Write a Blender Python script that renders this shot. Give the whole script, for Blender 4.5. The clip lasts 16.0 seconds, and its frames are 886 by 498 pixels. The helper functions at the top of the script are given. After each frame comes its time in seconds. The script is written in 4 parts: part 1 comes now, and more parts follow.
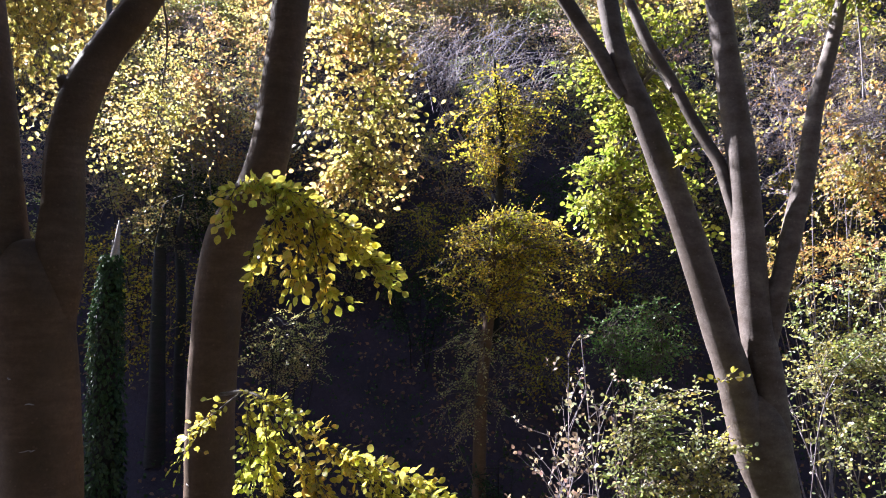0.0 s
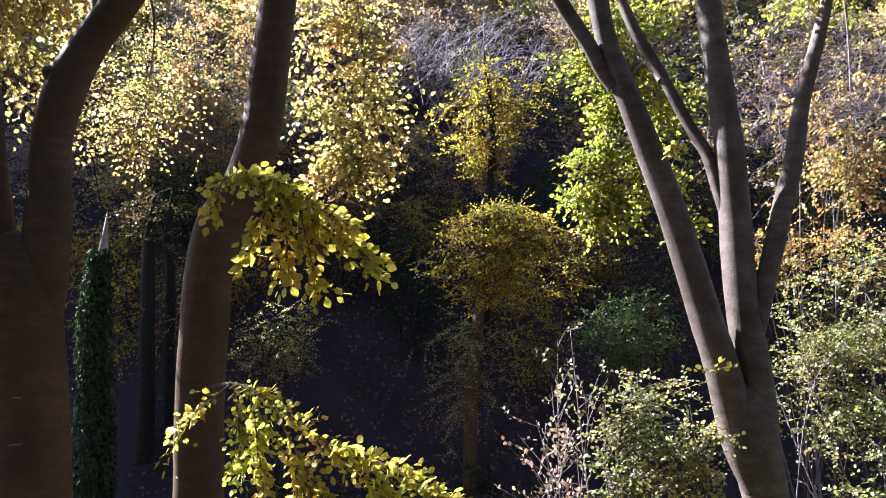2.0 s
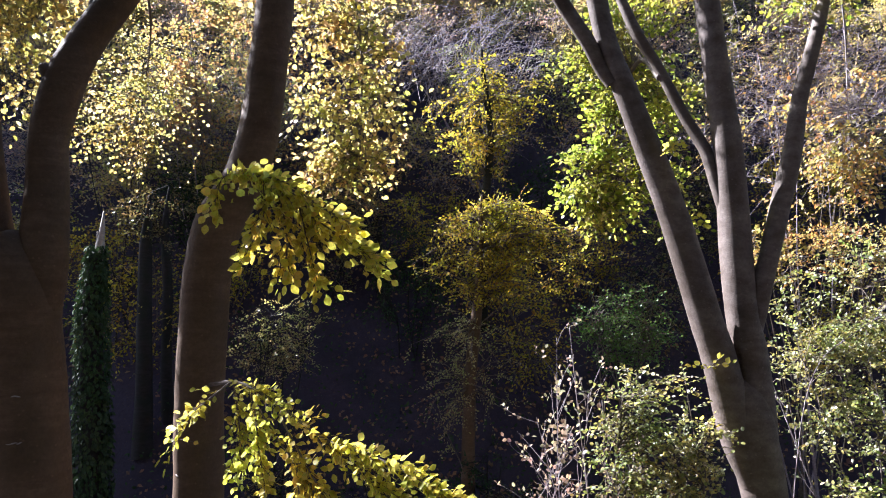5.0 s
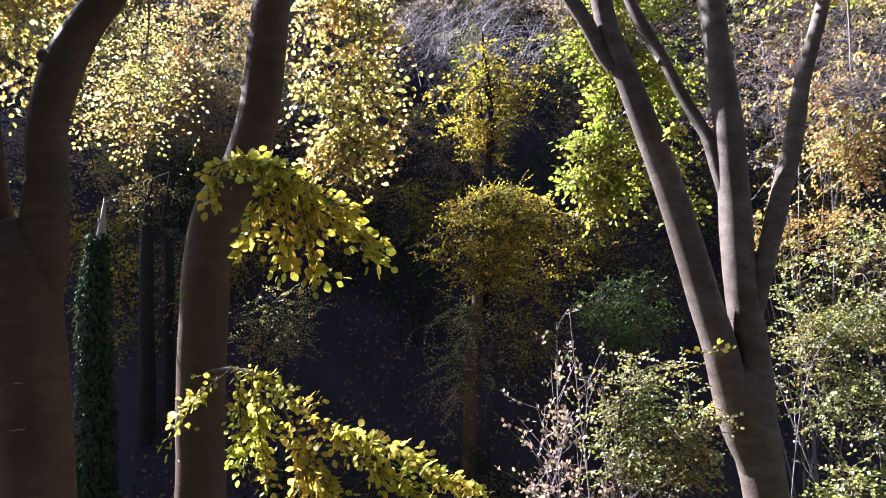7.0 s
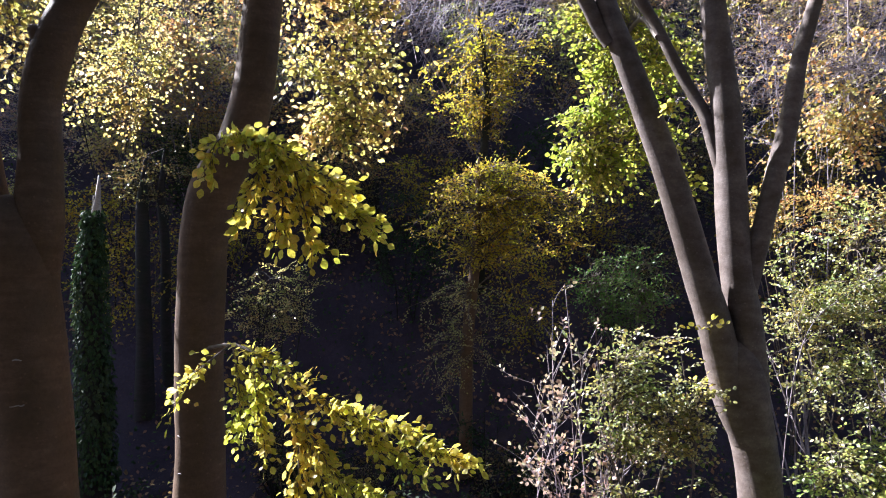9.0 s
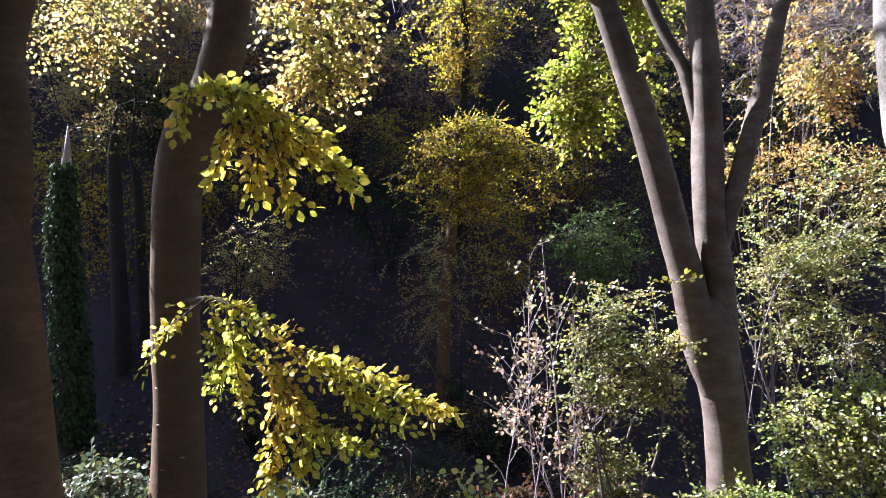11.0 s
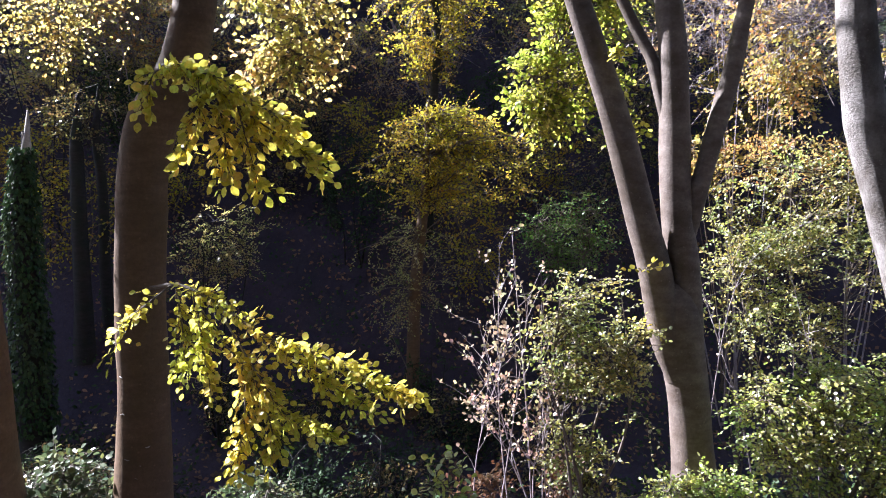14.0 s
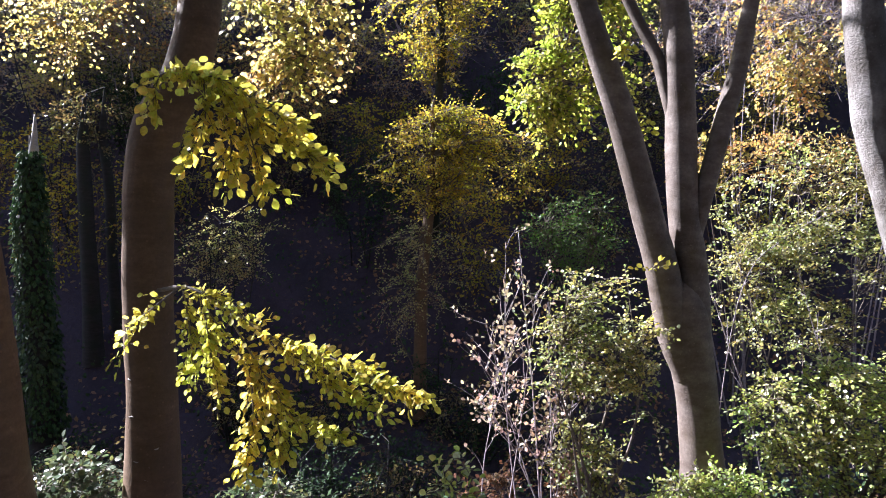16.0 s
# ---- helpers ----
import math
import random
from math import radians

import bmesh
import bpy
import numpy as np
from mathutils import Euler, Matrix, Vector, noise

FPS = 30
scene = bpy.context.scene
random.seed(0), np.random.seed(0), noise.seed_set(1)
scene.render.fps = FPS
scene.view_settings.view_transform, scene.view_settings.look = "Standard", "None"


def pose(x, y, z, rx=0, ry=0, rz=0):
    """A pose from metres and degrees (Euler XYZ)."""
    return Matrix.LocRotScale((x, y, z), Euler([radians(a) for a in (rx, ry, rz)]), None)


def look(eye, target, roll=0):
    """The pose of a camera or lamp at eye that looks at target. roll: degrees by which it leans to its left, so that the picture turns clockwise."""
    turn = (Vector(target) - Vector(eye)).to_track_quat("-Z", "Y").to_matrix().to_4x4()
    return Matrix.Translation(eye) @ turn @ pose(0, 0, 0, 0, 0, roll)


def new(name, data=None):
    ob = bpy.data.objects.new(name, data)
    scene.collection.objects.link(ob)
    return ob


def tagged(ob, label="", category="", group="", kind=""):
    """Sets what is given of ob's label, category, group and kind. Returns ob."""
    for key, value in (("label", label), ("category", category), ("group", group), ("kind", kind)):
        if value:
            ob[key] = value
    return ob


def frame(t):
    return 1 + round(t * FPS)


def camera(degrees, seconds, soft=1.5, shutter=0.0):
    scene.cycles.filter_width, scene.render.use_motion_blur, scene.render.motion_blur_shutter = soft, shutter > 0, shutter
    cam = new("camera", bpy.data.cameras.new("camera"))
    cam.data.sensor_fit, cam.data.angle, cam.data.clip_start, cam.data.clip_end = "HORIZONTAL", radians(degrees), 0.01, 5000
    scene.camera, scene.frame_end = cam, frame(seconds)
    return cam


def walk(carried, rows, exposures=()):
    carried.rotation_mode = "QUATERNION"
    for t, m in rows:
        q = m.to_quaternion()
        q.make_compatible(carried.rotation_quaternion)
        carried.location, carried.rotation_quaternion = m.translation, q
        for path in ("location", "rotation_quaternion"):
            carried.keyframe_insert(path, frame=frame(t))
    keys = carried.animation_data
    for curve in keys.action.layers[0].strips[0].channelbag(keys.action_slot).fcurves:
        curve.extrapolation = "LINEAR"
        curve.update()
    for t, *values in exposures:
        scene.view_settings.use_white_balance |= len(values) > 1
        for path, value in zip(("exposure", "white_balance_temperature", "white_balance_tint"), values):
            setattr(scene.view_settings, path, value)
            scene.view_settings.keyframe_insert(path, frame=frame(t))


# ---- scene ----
cam = camera(66.8, 16.0, soft=1.0)
# seconds, eye, target, roll
PATH = [
    (0, (0.092, 0.027, 1.619), (0.066, 2.022, 1.754), 0.1),
    (0.5, (0.09, 0.027, 1.608), (0.07, 2.022, 1.74), 0.0),
    (1, (0.09, 0.025, 1.605), (0.076, 2.021, 1.734), -0.1),
    (1.5, (0.103, 0.032, 1.609), (0.093, 2.028, 1.732), -0.1),
    (2, (0.105, 0.026, 1.603), (0.105, 2.023, 1.72), -0.1),
    (2.5, (0.104, 0.024, 1.614), (0.103, 2.021, 1.722), -0.2),
    (3, (0.098, 0.027, 1.612), (0.102, 2.024, 1.724), -0.1),
    (3.5, (0.093, 0.033, 1.608), (0.101, 2.03, 1.719), -0.2),
    (4, (0.079, 0.028, 1.614), (0.092, 2.025, 1.724), -0.2),
    (6.5, (0.089, 0.027, 1.599), (0.097, 2.026, 1.679), -0.4),
    (7, (0.095, 0.029, 1.613), (0.101, 2.028, 1.677), -0.4),
    (7.5, (0.091, 0.019, 1.605), (0.106, 2.019, 1.657), -0.4),
    (8, (0.088, 0.014, 1.605), (0.114, 2.013, 1.646), -0.5),
    (8.5, (0.092, 0.02, 1.618), (0.114, 2.019, 1.635), -0.5),
    (9, (0.093, 0.019, 1.612), (0.11, 2.019, 1.607), -0.5),
    (11.5, (0.111, 0.015, 1.59), (0.222, 2.006, 1.436), 0.1),
    (12, (0.121, 0.013, 1.584), (0.267, 2.002, 1.423), 0.5),
    (12.5, (0.113, 0.018, 1.574), (0.283, 2.003, 1.407), 0.6),
    (13, (0.107, 0.018, 1.568), (0.282, 2.004, 1.41), 0.5),
    (13.5, (0.099, 0.015, 1.565), (0.274, 2.001, 1.408), 0.3),
    (14, (0.102, 0.016, 1.567), (0.269, 2.003, 1.407), 0.2),
    (14.5, (0.109, 0.015, 1.569), (0.271, 2.001, 1.409), 0.0),
    (15, (0.099, 0.015, 1.572), (0.264, 2.001, 1.411), -0.1),
    (15.5, (0.099, 0.017, 1.568), (0.258, 2.004, 1.403), -0.1),
    (16, (0.101, 0.02, 1.571), (0.25, 2.008, 1.41), -0.3),
]
walk(cam, [(t, look(eye, target, roll)) for t, eye, target, roll in PATH],
     [(0.0, 2.47, 5780, 18), (9.0, 2.47, 5780, 18), (12.0, 2.68, 5780, 18), (16.0, 2.68, 5780, 18)])

# ---- light: low sun ahead and to the left, blue sky ----
SUN_EL, SUN_AZ = 38.0, 58.0          # azimuth: degrees to the left of straight ahead (+y)
sun_dir = Vector((-math.sin(radians(SUN_AZ)) * math.cos(radians(SUN_EL)),
                  math.cos(radians(SUN_AZ)) * math.cos(radians(SUN_EL)), math.sin(radians(SUN_EL))))
sun = new("sun", bpy.data.lights.new("sun", "SUN"))
sun.data.energy, sun.data.angle, sun.data.color = 5.0, radians(0.53), (1.0, 0.965, 0.92)
sun.matrix_world = look(sun_dir * 60, (0, 0, 0))
world = bpy.data.worlds.new("sky")
scene.world = world
world.use_nodes = True
wn = world.node_tree
sky = wn.nodes.new("ShaderNodeTexSky")
sky.sky_type, sky.sun_disc = "NISHITA", False
sky.sun_elevation, sky.sun_rotation = radians(SUN_EL), radians(-SUN_AZ)
wn.nodes["Background"].inputs["Strength"].default_value = 0.05
wn.links.new(sky.outputs["Color"], wn.nodes["Background"].inputs["Color"])

# ---- materials ----
def material(name):
    m = bpy.data.materials.new(name)
    m.use_nodes = True
    nt = m.node_tree
    return m, nt, nt.nodes["Principled BSDF"]


def node(nt, kind, **values):
    n = nt.nodes.new(kind)
    for key, value in values.items():
        n.inputs[key.replace("_", " ")].default_value = value
    return n


def ramp(nt, source, stops, interpolation="LINEAR"):
    n = nt.nodes.new("ShaderNodeValToRGB")
    n.color_ramp.interpolation = interpolation
    while len(n.color_ramp.elements) < len(stops):
        n.color_ramp.elements.new(0.5)
    for e, (at, colour) in zip(n.color_ramp.elements, stops):
        e.position, e.color = at, (*colour, 1)
    nt.links.new(source, n.inputs["Fac"])
    return n.outputs["Color"]


def mixed(nt, fac, a, b, how="MIX"):
    n = nt.nodes.new("ShaderNodeMix")
    n.data_type, n.blend_type = "RGBA", how
    for value, slot in ((fac, 0), (a, 6), (b, 7)):
        if isinstance(value, (int, float)):
            n.inputs[slot].default_value = value
        elif isinstance(value, tuple):
            n.inputs[slot].default_value = (*value, 1)
        else:
            nt.links.new(value, n.inputs[slot])
    return n.outputs[2]


def leaf_material(name, colours, single=False, glow=0.55, gloss=0.35, shine=0.5, cool=1.0):
    """Leaf blade: a different tint for each leaf, blotches and veins, light passing through it."""
    m, nt, bsdf = material(name)
    if single:
        rnd = nt.nodes.new("ShaderNodeObjectInfo").outputs["Random"]
    else:
        rnd = nt.nodes.new("ShaderNodeNewGeometry").outputs["Random Per Island"]
    n = len(colours)
    colours = [(c[0], c[1], c[2] * 1.3 + 0.065 * cool * c[1] / 0.4) for c in colours]
    base = ramp(nt, rnd, [(i / max(1, n - 1), c) for i, c in enumerate(colours)])
    co = nt.nodes.new("ShaderNodeTexCoord").outputs["Object"]
    spots = node(nt, "ShaderNodeTexNoise", Scale=55.0, Detail=3.0)
    nt.links.new(co, spots.inputs["Vector"])
    tone = ramp(nt, spots.outputs["Fac"], [(0.33, (0.62, 0.5, 0.36)), (0.55, (1, 1, 1)), (0.8, (1.0, 1.0, 0.9))])
    patch = node(nt, "ShaderNodeTexNoise", Scale=2.2, Detail=2.0)
    nt.links.new(co, patch.inputs["Vector"])
    tone2 = ramp(nt, patch.outputs["Fac"], [(0.35, (0.8, 0.95, 0.75)), (0.65, (1.08, 0.96, 0.9))])
    colour = mixed(nt, 1.0, mixed(nt, 0.7, base, tone, "MULTIPLY"), tone2, "MULTIPLY")
    nt.links.new(colour, bsdf.inputs["Base Color"])
    bsdf.inputs["Roughness"].default_value = gloss
    bsdf.inputs["Specular IOR Level"].default_value = shine
    trans = nt.nodes.new("ShaderNodeBsdfTranslucent")
    nt.links.new(mixed(nt, 1.0, colour, (1.0, 0.98, 0.8), "MULTIPLY"), trans.inputs["Color"])
    mix = nt.nodes.new("ShaderNodeMixShader")
    mix.inputs[0].default_value = glow
    nt.links.new(bsdf.outputs[0], mix.inputs[1])
    nt.links.new(trans.outputs[0], mix.inputs[2])
    nt.links.new(mix.outputs[0], nt.nodes["Material Output"].inputs["Surface"])
    return m


def bark_material(name, dark, light, stain, scale=1.0, bump=0.35, rough=0.75, rings_up=11.0):
    """Smooth bark: fine rings round the stem, algae stains, lichen spots."""
    m, nt, bsdf = material(name)
    co = nt.nodes.new("ShaderNodeTexCoord").outputs["Object"]
    squash = node(nt, "ShaderNodeMapping", Scale=(3.0 * scale, 3.0 * scale, rings_up * scale))
    nt.links.new(co, squash.inputs["Vector"])
    rings = node(nt, "ShaderNodeTexNoise", Scale=1.6, Detail=6.0, Roughness=0.6)
    nt.links.new(squash.outputs[0], rings.inputs["Vector"])
    grain = node(nt, "ShaderNodeTexNoise", Scale=38.0 * scale, Detail=5.0, Roughness=0.65)
    nt.links.new(co, grain.inputs["Vector"])
    wide = node(nt, "ShaderNodeTexNoise", Scale=2.4 * scale, Detail=4.0)
    nt.links.new(co, wide.inputs["Vector"])
    spots = node(nt, "ShaderNodeTexVoronoi", Scale=16.0 * scale)
    nt.links.new(co, spots.inputs["Vector"])
    a = ramp(nt, rings.outputs["Fac"], [(0.3, dark), (0.7, light)])
    a = mixed(nt, ramp(nt, wide.outputs["Fac"], [(0.42, (0, 0, 0)), (0.66, (0.75, 0.75, 0.75))]), a, stain)
    a = mixed(nt, 0.55, a, ramp(nt, grain.outputs["Fac"], [(0.25, (0.45, 0.42, 0.4)), (0.7, (1.1, 1.1, 1.08))]), "MULTIPLY")
    lichen = ramp(nt, spots.outputs["Distance"], [(0.08, (0.22, 0.22, 0.22)), (0.15, (0, 0, 0))])
    a = mixed(nt, lichen, a, tuple(min(1, c * 1.6) for c in light))
    nt.links.new(a, bsdf.inputs["Base Color"])
    bsdf.inputs["Roughness"].default_value = rough
    total = nt.nodes.new("ShaderNodeMath")
    total.operation = "ADD"
    nt.links.new(rings.outputs["Fac"], total.inputs[0])
    nt.links.new(grain.outputs["Fac"], total.inputs[1])
    b = node(nt, "ShaderNodeBump", Strength=bump, Distance=0.012)
    nt.links.new(total.outputs[0], b.inputs["Height"])
    nt.links.new(b.outputs[0], bsdf.inputs["Normal"])
    return m


def soil_material(name):
    """Dark woodland soil under trodden leaf mould; the purple of the shade is put into its colour."""
    m, nt, bsdf = material(name)
    co = nt.nodes.new("ShaderNodeTexCoord").outputs["Object"]
    big = node(nt, "ShaderNodeTexNoise", Scale=0.7, Detail=6.0)
    fine = node(nt, "ShaderNodeTexNoise", Scale=14.0, Detail=8.0, Roughness=0.7)
    bits = node(nt, "ShaderNodeTexVoronoi", Scale=22.0)
    for n in (big, fine, bits):
        nt.links.new(co, n.inputs["Vector"])
    # purple-blue of the shaded gully, painted into the soil
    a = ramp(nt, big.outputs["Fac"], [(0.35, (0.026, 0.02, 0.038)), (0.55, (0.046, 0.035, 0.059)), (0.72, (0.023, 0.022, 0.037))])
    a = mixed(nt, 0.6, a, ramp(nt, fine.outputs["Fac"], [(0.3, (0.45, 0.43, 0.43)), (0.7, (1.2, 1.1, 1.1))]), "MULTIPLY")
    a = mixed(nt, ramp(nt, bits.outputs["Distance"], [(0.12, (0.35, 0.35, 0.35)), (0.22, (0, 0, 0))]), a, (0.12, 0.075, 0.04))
    nt.links.new(a, bsdf.inputs["Base Color"])
    bsdf.inputs["Roughness"].default_value = 0.9
    b = node(nt, "ShaderNodeBump", Strength=0.7, Distance=0.05)
    nt.links.new(fine.outputs["Fac"], b.inputs["Height"])
    nt.links.new(b.outputs[0], bsdf.inputs["Normal"])
    return m


BARK = bark_material("beech_bark", (0.1, 0.056, 0.027), (0.185, 0.115, 0.066), (0.082, 0.05, 0.022), 1.0, 0.3)
BARK_GREY = bark_material("grey_beech_bark", (0.085, 0.06, 0.046), (0.215, 0.175, 0.155), (0.072, 0.05, 0.034), 1.2, 0.35, 0.75, 6.0)
# blackened so that deep shade is in the colour of trunks, stems and twigs
BARK_DARK = bark_material("shade_dark_bark", (0.012, 0.01, 0.01), (0.03, 0.026, 0.026), (0.012, 0.018, 0.012), 2.0, 0.3, 0.95)
BARK_PALE = bark_material("pale_flaking_bark", (0.09, 0.074, 0.062), (0.3, 0.28, 0.27), (0.06, 0.048, 0.038), 1.6, 1.0, 0.8, 2.2)
TWIG = bark_material("twig_bark", (0.09, 0.07, 0.06), (0.2, 0.16, 0.14), (0.1, 0.08, 0.05), 3.0, 0.2)
TWIG_GREY = bark_material("grey_twig_bark", (0.2, 0.165, 0.18), (0.38, 0.33, 0.36), (0.2, 0.16, 0.16), 3.0, 0.2)
TWIG_PALE = bark_material("pale_twig_bark", (0.22, 0.185, 0.22), (0.42, 0.37, 0.42), (0.18, 0.15, 0.17), 3.0, 0.2)
DEADWOOD = bark_material("bleached_dead_wood", (0.3, 0.27, 0.25), (0.55, 0.5, 0.47), (0.3, 0.28, 0.26), 2.0, 0.6)
SOIL = soil_material("shade_purple_soil")
# low albedo for unseen ground, so less sun bounces onto the trunks
PATH_DARK = bark_material("dark_path_ground", (0.012, 0.01, 0.008), (0.026, 0.021, 0.016), (0.016, 0.013, 0.01), 0.8, 0.6, 0.7, 3.0)
YELLOWS = [(0.52, 0.5, 0.05), (0.66, 0.56, 0.08), (0.72, 0.56, 0.16), (0.6, 0.55, 0.06), (0.7, 0.48, 0.16), (0.5, 0.52, 0.05), (0.74, 0.62, 0.26), (0.6, 0.38, 0.12)]
BEECH = [(0.62, 0.62, 0.0), (0.76, 0.7, 0.03), (0.56, 0.58, 0.0), (0.8, 0.72, 0.08), (0.7, 0.66, 0.02), (0.76, 0.56, 0.05), (0.58, 0.58, 0.0), (0.8, 0.75, 0.18)]
BEECH_LEAF = leaf_material("yellow_green_beech_leaf", BEECH, True, 0.78)
BEECH_FOLIAGE = leaf_material("yellow_green_beech_foliage", BEECH, False, 0.78)
GOLD = leaf_material("golden_leaf", YELLOWS, False, 0.66)
GOLD_PALE = leaf_material("pale_gold_leaf", [(0.56, 0.5, 0.06), (0.7, 0.6, 0.14), (0.6, 0.42, 0.07), (0.46, 0.46, 0.05), (0.72, 0.66, 0.28), (0.5, 0.34, 0.07)], False, 0.68)
LIME = leaf_material("lime_green_leaf", [(0.42, 0.47, 0.03), (0.56, 0.55, 0.06), (0.3, 0.4, 0.03), (0.62, 0.55, 0.1), (0.36, 0.44, 0.02), (0.2, 0.29, 0.02)], False, 0.6, 0.4, 0.5, 0.5)
AMBER_PALE = leaf_material("pale_amber_leaf", [(0.56, 0.42, 0.08), (0.6, 0.34, 0.07), (0.5, 0.44, 0.1), (0.42, 0.2, 0.06), (0.62, 0.5, 0.2), (0.3, 0.15, 0.06)], False, 0.5)
AMBER = leaf_material("amber_leaf", [(0.58, 0.36, 0.05), (0.58, 0.46, 0.07), (0.5, 0.22, 0.05), (0.5, 0.46, 0.08), (0.6, 0.5, 0.16), (0.36, 0.17, 0.05)], False, 0.5)
PALE_GREEN = leaf_material("pale_green_leaf", [(0.38, 0.4, 0.05), (0.54, 0.51, 0.1), (0.24, 0.28, 0.03), (0.58, 0.47, 0.08), (0.16, 0.22, 0.02), (0.62, 0.62, 0.34), (0.34, 0.38, 0.05), (0.2, 0.27, 0.03)], False, 0.5, 0.35, 0.6)
BRAMBLE = leaf_material("fresh_green_leaf", [(0.46, 0.58, 0.06), (0.58, 0.68, 0.14), (0.32, 0.46, 0.05), (0.68, 0.66, 0.12), (0.64, 0.7, 0.36), (0.2, 0.32, 0.04)], False, 0.6, 0.3, 0.8, 0.6)
LAUREL = leaf_material("grey_green_leaf", [(0.07, 0.11, 0.04), (0.14, 0.18, 0.07), (0.05, 0.085, 0.03), (0.24, 0.27, 0.06)], False, 0.35, 0.3, 0.8)
MIDGREEN = leaf_material("deep_green_leaf", [(0.1, 0.22, 0.03), (0.16, 0.28, 0.04), (0.07, 0.16, 0.03), (0.2, 0.3, 0.06)], False, 0.4, 0.4, 0.5, 0.4)
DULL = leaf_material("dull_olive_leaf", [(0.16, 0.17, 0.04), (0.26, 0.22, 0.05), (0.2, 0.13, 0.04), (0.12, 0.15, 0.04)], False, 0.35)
OLIVE = leaf_material("olive_leaf", [(0.42, 0.45, 0.1), (0.54, 0.51, 0.12), (0.34, 0.37, 0.08), (0.48, 0.36, 0.1), (0.58, 0.58, 0.2)], False, 0.45)
OCHRE = leaf_material("ochre_leaf", [(0.58, 0.46, 0.02), (0.64, 0.54, 0.02), (0.46, 0.46, 0.02), (0.54, 0.34, 0.04), (0.56, 0.53, 0.05), (0.4, 0.24, 0.04), (0.4, 0.42, 0.03)], False, 0.55, 0.5, 0.3, 0.3)
# ivy and evergreens; also darkens leaves where shade is put into the colour
DARKGREEN = leaf_material("dark_evergreen_shade_leaf", [(0.03, 0.06, 0.02), (0.05, 0.085, 0.02), (0.03, 0.055, 0.02), (0.07, 0.12, 0.03)], False, 0.15, 0.6, 0.1)
PINKISH = leaf_material("pale_pink_leaf", [(0.5, 0.36, 0.24), (0.55, 0.42, 0.2), (0.42, 0.26, 0.18), (0.5, 0.5, 0.2)], False, 0.45)
RUST = leaf_material("rust_brown_leaf", [(0.16, 0.07, 0.03), (0.22, 0.11, 0.04), (0.12, 0.05, 0.025), (0.26, 0.17, 0.06)], False, 0.3)
LITTER = leaf_material("fallen_brown_leaf", [(0.16, 0.08, 0.035), (0.24, 0.13, 0.05), (0.1, 0.06, 0.03), (0.3, 0.18, 0.06)], False, 0.15, 0.6)


# ---- mesh tools ----
class Mesh:
    """Collects vertices and faces, and links them as one object."""
    def __init__(self):
        self.verts, self.faces, self.count = [], [], 0

    def add(self, verts, faces):
        self.verts.append(np.asarray(verts, float))
        self.faces.append([np.asarray(f) + self.count for f in faces])
        self.count += len(verts)

    def data(self, name, mat, smooth=True):
        me = bpy.data.meshes.new(name)
        groups = {}
        for fs in self.faces:
            for f in fs:
                groups.setdefault(f.shape[1], []).append(f)
        v = np.concatenate(self.verts)
        loops = np.concatenate([np.concatenate(g).ravel() for g in groups.values()])
        sizes = np.concatenate([np.full(sum(len(f) for f in g), k) for k, g in groups.items()])
        me.vertices.add(len(v))
        me.vertices.foreach_set("co", v.ravel())
        me.loops.add(len(loops))
        me.loops.foreach_set("vertex_index", loops.astype(np.int32))
        me.polygons.add(len(sizes))
        me.polygons.foreach_set("loop_start", np.concatenate([[0], np.cumsum(sizes)[:-1]]).astype(np.int32))
        me.polygons.foreach_set("loop_total", sizes.astype(np.int32))
        me.polygons.foreach_set("use_smooth", np.full(len(sizes), smooth))
        me.materials.append(mat)
        me.update(calc_edges=True)
        return me


def thing(name, base, label, category, group="", kind=""):
    ob = new(name)
    ob.location = base
    ob.empty_display_size = 0.1
    return tagged(ob, label, category, group, kind)


def part(name, mesh, mat, parent, label="", kind="", smooth=True):
    """One mesh object under a thing or a part; the mesh is in world metres."""
    ob = new(name, mesh.data(name, mat, smooth))
    ob.parent = parent
    top = parent
    while top.parent:
        top = top.parent
    if top == parent:
        ob.matrix_parent_inverse = Matrix.Translation(-Vector(parent.location))
    return tagged(ob, label, kind=kind)


def smoothed(points, step=4):
    """Catmull-Rom through rows of any width."""
    p = np.asarray(points, float)
    if len(p) < 3 or step < 2:
        return p
    q = np.vstack([2 * p[0] - p[1], p, 2 * p[-1] - p[-2]])
    out = []
    for i in range(1, len(q) - 2):
        for u in np.arange(step) / step:
            a, b, c, d = q[i - 1:i + 3]
            out.append(0.5 * (2 * b + (c - a) * u + (2 * a - 5 * b + 4 * c - d) * u * u + (3 * b - a - 3 * c + d) * u ** 3))
    out.append(q[-2])
    return np.array(out)


